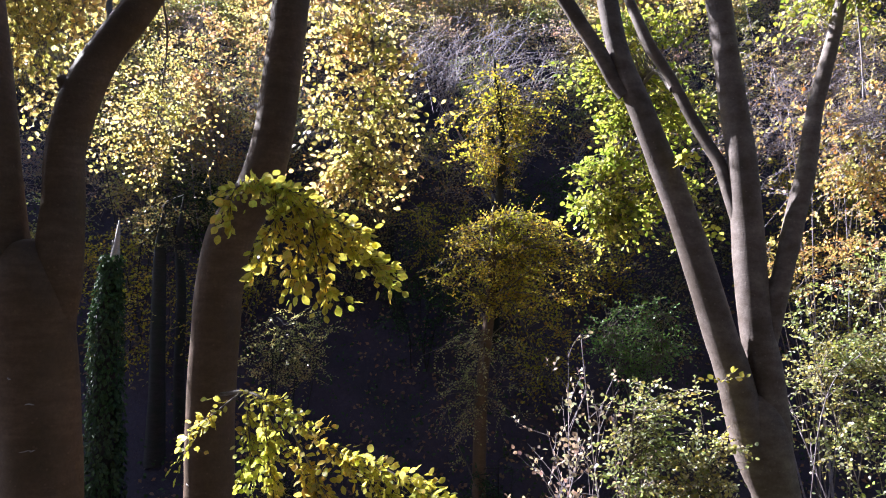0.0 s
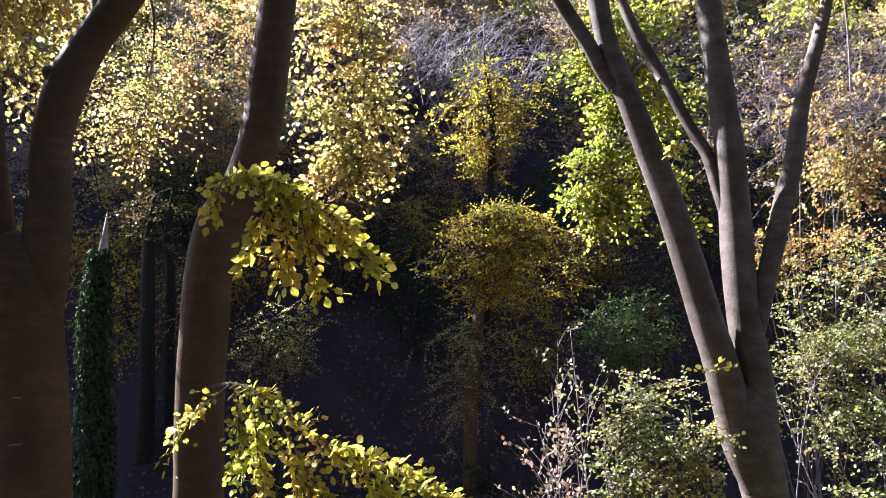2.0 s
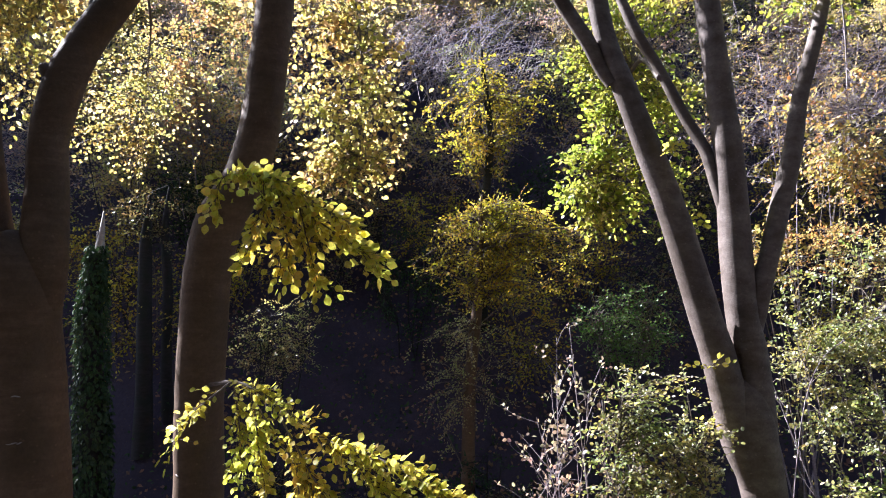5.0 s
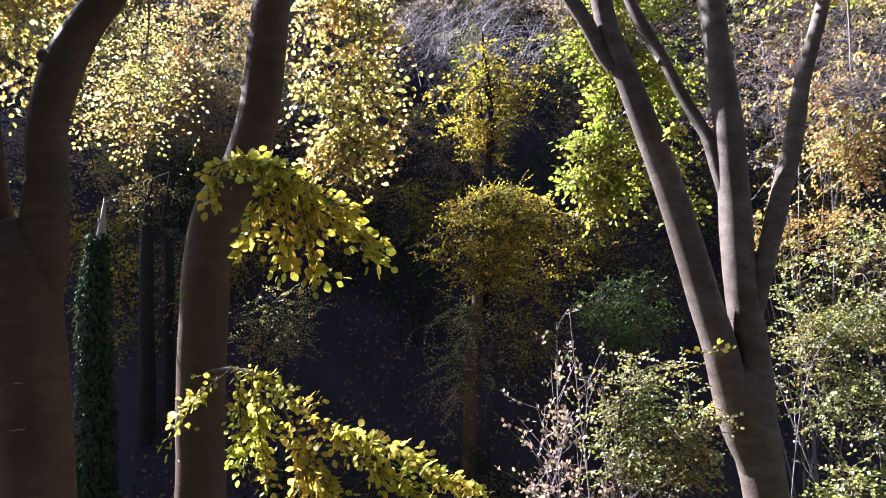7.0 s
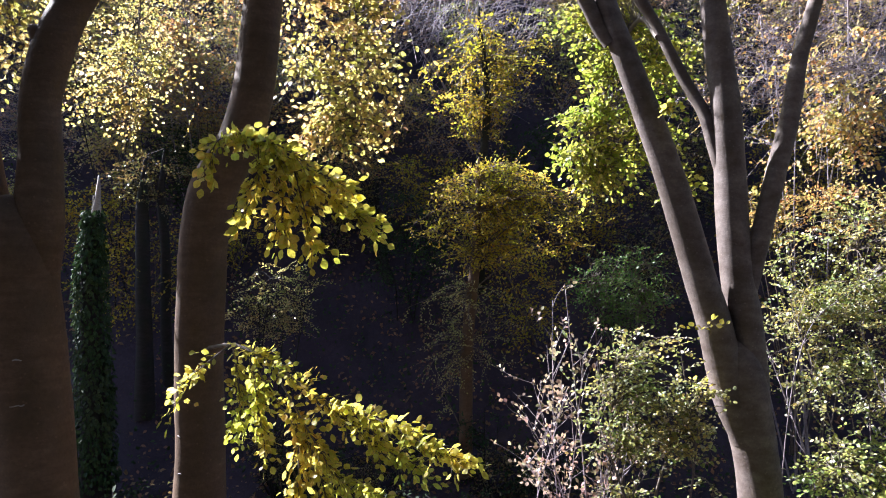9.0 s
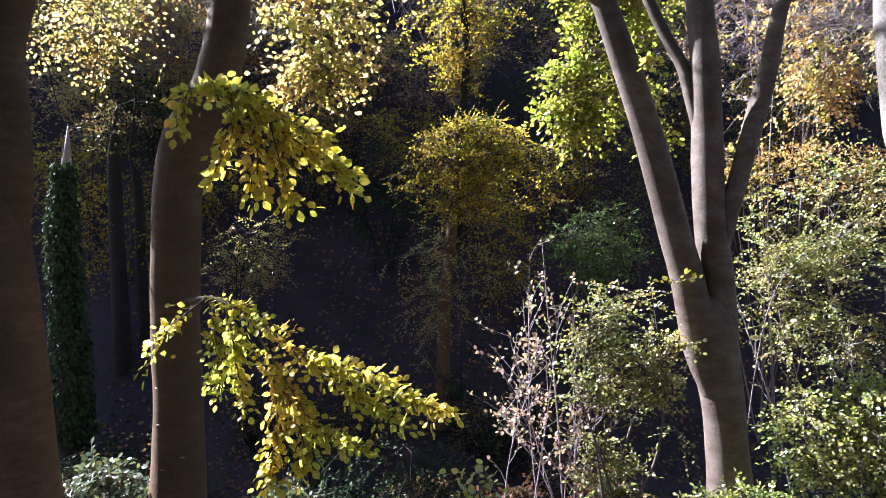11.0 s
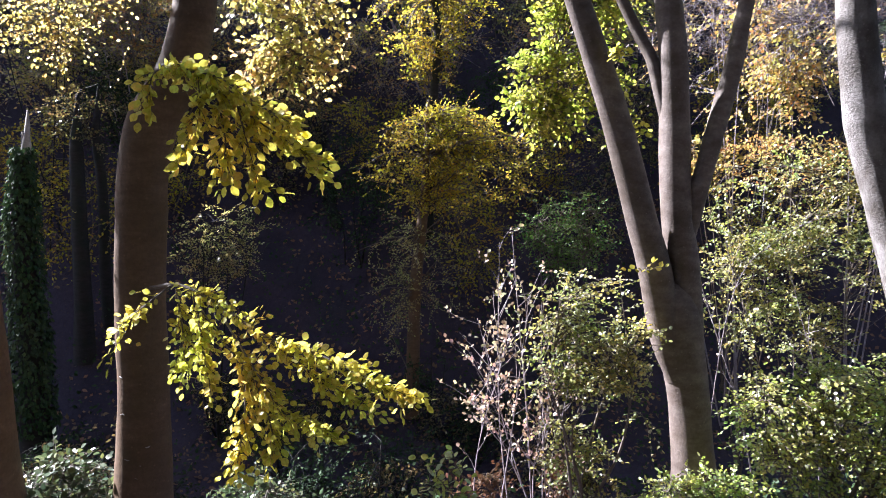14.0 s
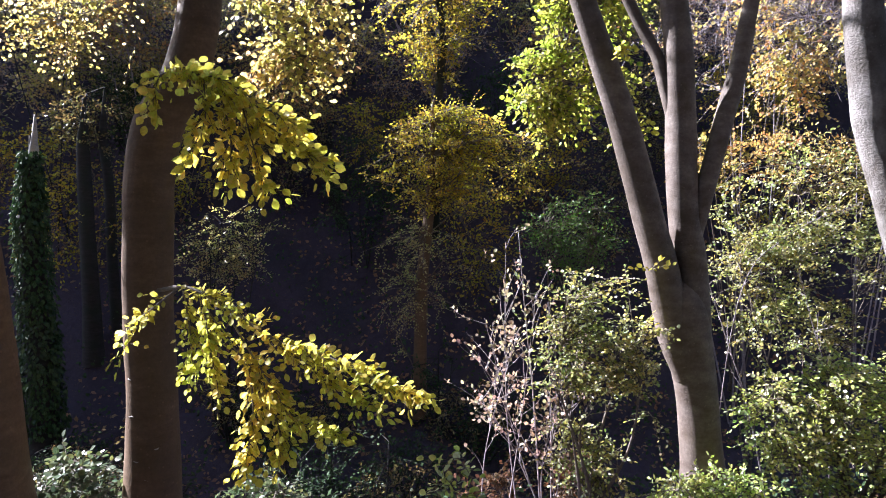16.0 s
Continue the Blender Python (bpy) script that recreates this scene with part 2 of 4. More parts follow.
def tube(mesh, rows, seg=5, rough=0.0, seed=0, lobes=0.0, cap=True):
    """A tapered stem along rows of x, y, z, radius."""
    rows = np.asarray(rows, float)
    p, r = rows[:, :3], np.maximum(rows[:, 3], 0.0008)
    tan = np.gradient(p, axis=0)
    tan /= np.linalg.norm(tan, axis=1)[:, None] + 1e-9
    ref = np.array([0.0, 1.0, 0.05]) if abs(tan[len(tan) // 2][1]) < 0.8 else np.array([1.0, 0.0, 0.1])
    u = np.cross(tan, ref)
    u /= np.linalg.norm(u, axis=1)[:, None] + 1e-9
    w = np.cross(tan, u)
    ang = np.linspace(0, 2 * np.pi, seg, endpoint=False)
    rr = np.repeat(r[:, None], seg, 1)
    if rough:
        for i in range(len(p)):
            for k in range(seg):
                v = Vector((math.cos(ang[k]) * 1.3 + seed, math.sin(ang[k]) * 1.3, p[i, 2] * 2.2))
                v2 = Vector((math.cos(ang[k]) * 3 + seed, math.sin(ang[k]) * 3, p[i, 2] * 9))
                rr[i, k] *= 1 + rough * noise.noise(v) + rough * 0.35 * noise.noise(v2)
    if lobes:
        fade = np.exp(-(p[:, 2] - p[:, 2].min()) / 0.22)
        rr *= 1 + fade[:, None] * (lobes + lobes * 0.6 * np.sin(ang * 5 + seed)[None, :])
    ring = p[:, None, :] + rr[:, :, None] * (np.cos(ang)[None, :, None] * u[:, None, :] + np.sin(ang)[None, :, None] * w[:, None, :])
    n = len(p)
    i, k = np.meshgrid(np.arange(n - 1), np.arange(seg), indexing="ij")
    a, b = (i * seg + k).ravel(), (i * seg + (k + 1) % seg).ravel()
    faces = [np.stack([a, b, b + seg, a + seg], 1)]
    if cap:
        faces.append(np.array([list(range((n - 1) * seg, n * seg))]))
    mesh.add(ring.reshape(-1, 3), faces)


OVATE = np.array([(0, 0, 0), (0.3, 0, -0.015), (0.66, 0, -0.03), (1, 0, -0.1), (0.18, 0.23, 0.03), (0.5, 0.36, 0.05), (0.82, 0.22, 0.0),
                  (0.18, -0.23, 0.03), (0.5, -0.36, 0.05), (0.82, -0.22, 0.0)])
OVATE_FACES = [np.array([(0, 1, 4), (2, 3, 6), (0, 7, 1), (2, 9, 3)]), np.array([(1, 2, 5, 4), (1, 7, 8, 2)]), np.array([(2, 6, 5), (2, 8, 9)])]
NEAR_U, NEAR_W = (0.07, 0.22, 0.42, 0.62, 0.8, 0.93), (0.11, 0.26, 0.35, 0.34, 0.23, 0.1)
NEAR = np.array([(0, 0, 0)] + [(u, 0, -0.05 * u * u) for u in NEAR_U] + [(1.03, 0, -0.11)]
                + [(u, w, 0.05 + 0.02 * math.sin(u * 19) - 0.06 * u * u) for u, w in zip(NEAR_U, NEAR_W)]
                + [(u, -w, 0.05 + 0.02 * math.sin(u * 17 + 1) - 0.06 * u * u) for u, w in zip(NEAR_U, NEAR_W)])
NEAR_FACES = [np.array([(0, 1, 8), (6, 7, 13), (0, 14, 1), (6, 19, 7)]),
              np.array([(k, k + 1, k + 8, k + 7) for k in range(1, 6)] + [(k, k + 13, k + 14, k + 1) for k in range(1, 6)])]
SMALL = np.array([(0, 0, 0), (0.45, 0.3, 0.06), (1, 0, -0.04), (0.45, -0.3, 0.06)])
SMALL_FACES = [np.array([(0, 2, 1), (0, 3, 2)])]


class Leaves:
    """Collects leaves: foot, direction, normal, length."""
    def __init__(self):
        self.rows = []

    def put(self, foot, way, normal, size):
        self.rows.append((np.asarray(foot), np.asarray(way), np.asarray(normal), np.asarray(size)))

    def frames(self):
        f, d, n, s = (np.concatenate([r[k] for r in self.rows]) for k in range(4))
        d = d / (np.linalg.norm(d, axis=1)[:, None] + 1e-9)
        side = np.cross(n, d)
        side /= np.linalg.norm(side, axis=1)[:, None] + 1e-9
        return f, d, side, np.cross(d, side), s

    def mesh(self, fine=True, drop=None):
        f, d, side, up, s = self.frames()
        if drop is not None:
            f, d, side, up, s = (a[drop] for a in (f, d, side, up, s))
        shape, faces = (NEAR, NEAR_FACES) if fine == 2 else (OVATE, OVATE_FACES) if fine else (SMALL, SMALL_FACES)
        wide = np.random.default_rng(len(s)).uniform(0.8, 1.2, len(s))[:, None, None]
        v = f[:, None] + s[:, None, None] * (shape[None, :, 0:1] * d[:, None] + wide * shape[None, :, 1:2] * side[:, None] + shape[None, :, 2:3] * up[:, None])
        m = Mesh()
        step = np.arange(len(s)) * len(shape)
        m.add(v.reshape(-1, 3), [(g[None] + step[:, None, None]).reshape(-1, g.shape[1]) for g in faces])
        return m


def unit(v):
    v = np.asarray(v, float)
    return v / (np.linalg.norm(v) + 1e-9)


def frond(rng, wood, leaves, start, way, length, size, droop=0.5, gap=0.75, flat=0.35, thick=0.003, face=(-0.4, 0.1, 0.85)):
    """A twig with leaves set alternately along it in a loose plane."""
    n = max(3, int(length / (size * gap)))
    u = np.linspace(0.12, 1.0, n)
    way = unit(way)
    pts = np.asarray(start) + way * (u * length)[:, None]
    pts[:, 2] -= droop * length * u * u * 0.6
    if wood is not None:
        tube(wood, np.column_stack([np.vstack([start, pts[n // 2], pts[-1]]), [thick, thick * 0.7, thick * 0.35]]), 3, cap=False)
    up = unit(np.array(face) + rng.normal(0, flat, 3))
    side = unit(np.cross(up, way))
    sgn = np.where(np.arange(n) % 2, 1.0, -1.0)[:, None]
    d = way * 0.75 + side * sgn * 0.85 + rng.normal(0, 0.28, (n, 3)) + np.array([0, 0, -0.25 * droop])
    d[-1] = way + rng.normal(0, 0.2, 3)
    nn = up + rng.normal(0, flat, (n, 3))
    leaves.put(pts, d, nn, size * rng.uniform(0.65, 1.15, n))


def bough(rng, wood, leaves, origin, centre, radii, count, per, length, size, droop=0.5, thick=0.012, gap=0.75, out=0.6, hollow=0.0, shell=0.55, flat=0.42, twigs=True, face=(-0.45, 0.35, 0.7)):
    """Branches from points of a limb to places all through an ellipsoid, with leafy twigs along them."""
    origin = np.asarray(origin, float).reshape(-1, 3)
    c, r = np.asarray(centre, float), np.asarray(radii, float)
    made, starts, ways = 0, [], []
    for tries in range(count * 6):
        if made >= count:
            break
        v = unit(rng.normal(0, 1, 3)) * rng.uniform(shell * 0.3, 1.0) ** 0.6
        target = c + v * r
        if hollow and noise.noise(Vector(target * 1.9) + Vector((c[0], 3.1, 0))) < hollow - 0.45:
            continue
        made += 1
        dist = np.linalg.norm(origin - target, axis=1) + rng.uniform(0, 0.5, len(origin))
        s = origin[np.argmin(dist)]
        mid = (s + target) / 2 + rng.normal(0, 0.06, 3) * np.linalg.norm(target - s) + np.array([0, 0, 0.12 * np.linalg.norm(target - s)])
        curve = smoothed([s, mid, target], 3)
        rad = np.linspace(thick, thick * 0.25, len(curve))
        if wood is not None:
            tube(wood, np.column_stack([curve, rad]), 4, cap=False)
        k = rng.uniform(0.3, 1.0, per) * (len(curve) - 1)
        i = np.minimum(k.astype(int), len(curve) - 2)
        step = curve[i + 1] - curve[i]
        starts.append(curve[i] + step * (k - i)[:, None])
        ways.append(step / (np.linalg.norm(step, axis=1)[:, None] + 1e-9) * out)
    if not starts:
        return
    starts, ways = np.concatenate(starts), np.concatenate(ways)
    v = rng.normal(0, 1, ways.shape) * np.array([1, 1, 0.45])
    fronds(rng, wood if twigs else None, leaves, starts, ways + v / np.linalg.norm(v, axis=1)[:, None], length * rng.uniform(0.6, 1.25, len(starts)), size, droop, max(3, int(length / (size * gap))), flat, face=face)


def fronds(rng, wood, leaves, starts, ways, lengths, size, droop, n, flat, thick=0.003, face=(-0.45, 0.35, 0.7)):
    """Many leafy twigs at once, each with n leaves."""
    m = len(starts)
    ways = ways / (np.linalg.norm(ways, axis=1)[:, None] + 1e-9)
    u = np.linspace(0.12, 1.0, n)
    pts = starts[:, None] + ways[:, None] * (u[None, :, None] * lengths[:, None, None])
    pts[:, :, 2] -= droop * lengths[:, None] * (u * u)[None] * 0.6
    if wood is not None:
        mid, end = pts[:, n // 2], pts[:, -1]
        side = np.cross(ways, np.array([0.13, 0.2, 1.0]))
        side /= np.linalg.norm(side, axis=1)[:, None] + 1e-9
        up = np.cross(side, ways)
        rings = []
        for c, r in ((starts, thick), (mid, thick * 0.7), (end, thick * 0.35)):
            for a in (0.0, 2.094, 4.189):
                rings.append(c + r * (math.cos(a) * side + math.sin(a) * up))
        v = np.stack(rings, 1).reshape(-1, 3)
        q = np.array([(r * 3 + k, r * 3 + (k + 1) % 3, r * 3 + 3 + (k + 1) % 3, r * 3 + 3 + k) for r in range(2) for k in range(3)])
        wood.add(v, [(q[None] + (np.arange(m) * 9)[:, None, None]).reshape(-1, 4)])
    up = np.array(face) + rng.normal(0, flat, (m, 3))
    up /= np.linalg.norm(up, axis=1)[:, None]
    side = np.cross(up, ways)
    side /= np.linalg.norm(side, axis=1)[:, None] + 1e-9
    sgn = np.where(np.arange(n) % 2, 1.0, -1.0)[None, :, None]
    d = ways[:, None] * 0.75 + side[:, None] * sgn * 0.85 + rng.normal(0, 0.28, (m, n, 3)) + np.array([0, 0, -0.25 * droop])
    d[:, -1] = ways + rng.normal(0, 0.2, (m, 3))
    nn = up[:, None] + rng.normal(0, flat, (m, n, 3))
    leaves.put(pts.reshape(-1, 3), d.reshape(-1, 3), nn.reshape(-1, 3), size * rng.uniform(0.65, 1.15, m * n))


def leaf_objects(leaves, index, mat, parent, name="leaf"):
    """Single leaves as objects on shared meshes."""
    f, d, side, up, s = leaves.frames()
    kinds = []
    for k in range(4):
        m = Mesh()
        shape = NEAR * np.array([1, 0.85 + 0.13 * k, 1.0 + 0.8 * (k % 2)])
        m.add(shape, NEAR_FACES)
        kinds.append(m.data("leaf", mat))
    for i in index:
        ob = new(name, kinds[i % 4])
        ob.parent = parent
        ob.matrix_basis = Matrix([[*(s[i] * np.array([d[i][a], side[i][a], up[i][a]])), f[i][a]] for a in range(3)] + [[0, 0, 0, 1]])


# ---- ground: a path, a small gully and a steep bank on its far side ----
# the steep rise behind the camera is unseen, added to block sky light
PROFILE_Y = [-400, -60, -20, -6, -2, 2, 4.9, 5.6, 6.5, 7.5, 8.8, 10.2, 12, 13, 14, 15, 16, 18, 24, 60, 400]
PROFILE_Z = [60, 38, 17, 2.2, 0.1, -0.1, -0.85, -1.25, -1.8, -1.9, -1.2, 0.9, 3.9, 5.6, 6.9, 8.0, 8.9, 9.7, 10.4, 13, 30]


def ground_z(x, y):
    s = y + 0.9 * noise.noise(Vector((x * 0.16, 2.0, 0))) * min(1, max(0, (y - 5) / 4)) * (1 if abs(x) < 60 else 0)
    z = float(np.interp(s, PROFILE_Y, PROFILE_Z))
    side = min(1.0, max(0.0, (-9.0 - x) / 3.0))      # unseen crest on the left, raised to shade the gully
    z += 2.2 * side * min(1.0, max(0.0, (y - 10) / 5.0)) * (1 if abs(x) < 60 else 0)
    rough = min(1.0, max(0.1, (y - 6) / 4))
    return z + rough * (0.35 * noise.noise(Vector((x * 0.5, y * 0.5, 4))) + 0.14 * noise.noise(Vector((x * 1.7, y * 1.7, 9)))) + 0.05 * noise.noise(Vector((x * 2.5, y * 2.5, 1)))


def build_ground():
    xs = np.concatenate([[-400, -200, -100, -60, -40, -28, -20], np.arange(-15, 15.01, 0.2), [20, 28, 40, 60, 100, 200, 400]])
    ys = np.concatenate([[-400, -200, -100, -60, -30, -20, -12, -8, -5, -3], np.arange(-2, 20.01, 0.2), [23, 28, 36, 50, 80, 140, 240, 400]])
    v = np.array([(x, y, ground_z(x, y)) for y in ys for x in xs])
    i, k = np.meshgrid(np.arange(len(ys) - 1), np.arange(len(xs) - 1), indexing="ij")
    a = (i * len(xs) + k).ravel()
    m = Mesh()
    m.add(v, [np.stack([a, a + 1, a + 1 + len(xs), a + len(xs)], 1)])
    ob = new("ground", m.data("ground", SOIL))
    ob.data.materials.append(PATH_DARK)      # unseen path on the near side, kept dark to cut bounced sunlight
    ob.data.polygons.foreach_set("material_index", (v[a][:, 1] < 4.0).astype(np.int32))
    tagged(ob, "dark woodland soil, tinted with purple shade, falling into a gully below a steep bank", "ground", kind="structure")


build_ground()


# ---- trees near the camera ----
def grown(rows, height, lean=(0, 0), bend=0.0, seed=0):
    """Carries a limb on upwards to a height, tapering."""
    rows = [tuple(r) for r in rows]
    x, y, z, r = rows[-1]
    dx, dz = x - rows[-2][0], max(0.2, z - rows[-2][2])
    sx = dx / dz
    n = 6
    step = (height - z) / n
    for k in range(1, n + 1):
        sx = sx * 0.75 + lean[0] * 0.25 + 0.12 * math.sin(k * 1.7 + seed)
        x, y, z = x + sx * step, y + lean[1] * step + 0.05 * math.sin(k * 2.1 + seed), z + step
        rows.append((x, y, z, r * (1 - 0.85 * k / n)))
    return rows


def limb(name, rows, parent, mat, seed, seg=18, lobes=0.0, rough=0.05, label=""):
    m = Mesh()
    tube(m, smoothed(rows, 6), seg, rough, seed, lobes)
    return part(name, m, mat, parent, label)


def crown(rng, tree, rows, mat, count, radii, size=0.075, name="foliage"):
    """Leaves high up on the part of a limb over the picture, unseen; added wide and dull to block sky light."""
    wood, lv = Mesh(), Leaves()
    pts = np.array(rows)[:, :3]
    top = pts[-6:]
    bough(rng, wood, lv, top, top[-2] + np.array([0, 0, 0.2]), radii, count, 5, 0.35, size)
    part("branch", wood, TWIG, tree)
    part(name, lv.mesh(False), mat, tree, kind="stuff")


def scars(tree, rows, marks):
    """Short pale scars across the bark, on the side towards the path."""
    rows = smoothed(rows, 6)
    for z, dx, long in marks:
        i = int(np.argmin(np.abs(rows[:, 2] - z)))
        cx, cy, _, r = rows[i]
        m, pts = Mesh(), []
        for u in np.linspace(-1, 1, 7):
            x = dx + u * long / 2
            x = max(-r * 0.97, min(r * 0.97, x))
            pts.append((cx + x, cy - math.sqrt(r * r - x * x) + 0.002, z + 0.004 * math.sin(u * 2.5 + z * 9), 0.0045 * math.sqrt(max(0.04, 1 - u * u))))
        tube(m, pts, 6, 0.3, z)
        part("bark_scar", m, DEADWOOD, tree)


def left_tree():
    rng = np.random.default_rng(11)
    t = thing("beech_tree", (-2.5, 4.4, ground_z(-2.5, 4.4)), "forked beech tree with smooth brown bark, in shade", "tree", "beech trees on the gully's edge")
    trunk = [(-2.5, 4.4, -0.95, 0.3), (-2.52, 4.4, -0.4, 0.262), (-2.54, 4.4, 0.31, 0.249), (-2.59, 4.4, 0.82, 0.25), (-2.64, 4.4, 1.32, 0.262),
             (-2.66, 4.4, 1.58, 0.27), (-2.68, 4.4, 1.78, 0.235), (-2.7, 4.39, 1.92, 0.15), (-2.71, 4.39, 1.97, 0.04)]
    limb("trunk", trunk, t, BARK, 1.0, 28, 0.35)
    scars(t, trunk, [(0.94, 0.1, 0.05), (0.66, 0.06, 0.07), (0.66, 0.1, 0.03), (0.3, 0.05, 0.04), (1.3, 0.2, 0.03), (0.45, -0.1, 0.03), (1.1, 0.0, 0.025), (-0.1, 0.1, 0.05)])
    left = grown([(-2.76, 4.4, 1.2, 0.15), (-2.83, 4.4, 1.65, 0.19), (-2.91, 4.37, 2.05, 0.195), (-2.94, 4.35, 2.43, 0.185), (-2.96, 4.3, 2.98, 0.166), (-2.99, 4.25, 3.52, 0.147), (-3.04, 4.2, 3.95, 0.137)], 9.0, (-0.1, -0.05))
    right = grown([(-2.55, 4.4, 1.2, 0.11), (-2.5, 4.4, 1.6, 0.145), (-2.485, 4.4, 1.87, 0.148), (-2.5, 4.45, 2.22, 0.134), (-2.53, 4.5, 2.61, 0.127), (-2.46, 4.55, 3.0, 0.131), (-2.34, 4.6, 3.31, 0.117),
                   (-2.1, 4.65, 3.7, 0.113), (-1.89, 4.7, 4.1, 0.095)], 9.5, (0.25, 0.1))
    limb("limb", left, t, BARK, 2.0, 20)
    limb("limb", right, t, BARK, 3.0, 20)
    m = Mesh()   # scar of a lost branch on the bend
    tube(m, [(-2.46, 4.53, 2.96, 0.08), (-2.54, 4.5, 3.05, 0.06), (-2.575, 4.48, 3.09, 0.035), (-2.585, 4.48, 3.1, 0.01)], 12, 0.1, 5)
    part("branch_stub", m, BARK, t)
    wood, lv = Mesh(), Leaves()
    src = [(-2.6, 5.5, 4.6), (-3.0, 6.1, 4.9), (-3.7, 6.3, 4.9), (-4.2, 6.3, 4.8)]
    tube(wood, smoothed([(-2.3, 4.62, 3.45, 0.025), (-2.42, 4.8, 3.8, 0.02), (-2.6, 5.5, 4.6, 0.016), (-3.0, 6.1, 4.9, 0.012), (-3.7, 6.3, 4.9, 0.009), (-4.2, 6.3, 4.8, 0.006)], 4), 6)
    bough(rng, wood, lv, src, (-3.85, 6.3, 3.8), (1.05, 0.3, 1.0), 120, 5, 0.28, 0.062, 0.6, 0.004, gap=1.0, hollow=0.3, face=(-0.5, 0.6, 0.45), flat=0.5)
    part("branch", wood, TWIG, t)
    part("foliage", lv.mesh(True), GOLD_PALE, t, "sunlit pale yellow leaves", "stuff")
    wood, lv = Mesh(), Leaves()
    hang = smoothed([(-2.3, 4.62, 3.45, 0.02), (-2.35, 5.4, 4.1, 0.014), (-2.6, 6.2, 4.0, 0.01), (-2.75, 6.4, 3.4, 0.006), (-2.8, 6.4, 2.8, 0.003)], 5)
    tube(wood, hang, 6)
    bough(rng, wood, lv, hang[6:, :3], (-2.75, 6.4, 3.25), (1.0, 0.2, 0.6), 66, 4, 0.22, 0.04, 0.6, 0.003, gap=1.0, hollow=0.25, face=(-0.5, 0.6, 0.45), flat=0.5)
    part("branch", wood, TWIG, t)
    part("foliage", lv.mesh(True), GOLD_PALE, t, "thin hanging twigs with small pale yellow leaves", "stuff")
    crown(rng, t, left, DULL, 110, (2.2, 2.0, 1.2), 0.1)
    crown(rng, t, right, DULL, 110, (2.2, 2.0, 1.2), 0.1)


def middle_tree():
    rng = np.random.default_rng(22)
    t = thing("beech_tree", (-1.6, 4.7, ground_z(-1.6, 4.7)), "slender bent beech trunk carrying low yellow leafy branches", "tree", "beech trees on the gully's edge")
    trunk = grown([(-1.6, 4.7, -1.0, 0.21), (-1.59, 4.7, -0.54, 0.19), (-1.565, 4.7, 0.18, 0.17), (-1.57, 4.7, 0.6, 0.162), (-1.565, 4.7, 0.95, 0.161), (-1.55, 4.7, 1.3, 0.162), (-1.525, 4.7, 1.7, 0.163),
                   (-1.45, 4.7, 2.04, 0.163), (-1.27, 4.7, 2.37, 0.15), (-1.175, 4.7, 2.7, 0.142), (-1.125, 4.7, 3.1, 0.135), (-1.06, 4.7, 3.73, 0.13), (-1.03, 4.7, 4.23, 0.115)], 10.0, (0.05, 0.08))
    limb("trunk", trunk, t, BARK, 7.0, 26, 0.3)
    scars(t, trunk, [(-0.2, -0.05, 0.05), (-0.24, 0.03, 0.03), (-0.33, 0.02, 0.06), (-0.12, 0.08, 0.03), (-0.42, -0.02, 0.04), (0.1, -0.09, 0.04), (0.35, -0.1, 0.03), (0.62, 0.0, 0.02)])
    # low branch: a flat spray hanging forward of the trunk
    wood, lv = Mesh(), Leaves()
    axes = [[(-1.45, 4.56, 0.95), (-1.14, 4.15, 1.02), (-0.85, 3.9, 0.94), (-0.54, 3.7, 0.78), (-0.25, 3.55, 0.72), (-0.01, 3.4, 0.64), (0.21, 3.25, 0.58)],
            [(-1.16, 4.15, 1.0), (-1.1, 4.05, 0.75), (-1.08, 4.0, 0.52)],
            [(-1.06, 4.1, 0.97), (-0.83, 3.85, 0.75), (-0.67, 3.75, 0.58), (-0.58, 3.7, 0.48)],
            [(-1.21, 4.2, 1.01), (-1.34, 4.12, 0.9), (-1.46, 4.06, 0.79), (-1.47, 4.03, 0.66)],
            [(-0.83, 3.88, 0.88), (-0.63, 3.7, 0.63), (-0.43, 3.55, 0.4), (-0.22, 3.45, 0.34)],
            [(-0.7, 3.75, 0.65), (-0.66, 3.62, 0.4), (-0.69, 3.55, 0.15)],
            [(-0.63, 3.7, 0.6), (-0.52, 3.58, 0.35), (-0.5, 3.55, 0.21)],
            [(-0.6, 3.75, 0.8), (-0.34, 3.6, 0.65), (-0.16, 3.5, 0.55), (0.02, 3.42, 0.5)],
            [(-1.02, 4.05, 0.95), (-0.95, 3.9, 0.71), (-0.89, 3.82, 0.5)]]
    for a, ax in enumerate(axes):
        curve = smoothed(ax, 5)
        tube(wood, np.column_stack([curve, np.linspace(0.014 if a == 0 else 0.007, 0.002, len(curve))]), 6)
        length = np.linalg.norm(np.diff(curve, axis=0), axis=1).sum()
        for j in range(int(length / (0.024 if a == 3 else 0.012))):
            u = rng.uniform(0.14 if a == 0 else 0.1, 1) * (len(curve) - 1)
            i = min(int(u), len(curve) - 2)
            at = curve[i] + (curve[i + 1] - curve[i]) * (u - i)
            tan = unit(curve[i + 1] - curve[i])
            side = unit(np.cross(tan, (0, 0, 1))) * (1 if j % 2 else -1)
            frond(rng, wood, lv, at, tan * 0.9 + side * 0.4 + rng.normal(0, 0.3, 3) * np.array([1, 0.5, 1.2]), rng.uniform(0.08, 0.15), 0.047, 0.25, 0.6, 0.6, 0.0018, (-0.6, 0.45, 0.6))
    low = part("branch", wood, TWIG, t, "low drooping branch crowded with yellow-green leaves")
    n = sum(len(r[3]) for r in lv.rows)
    order = rng.permutation(n)
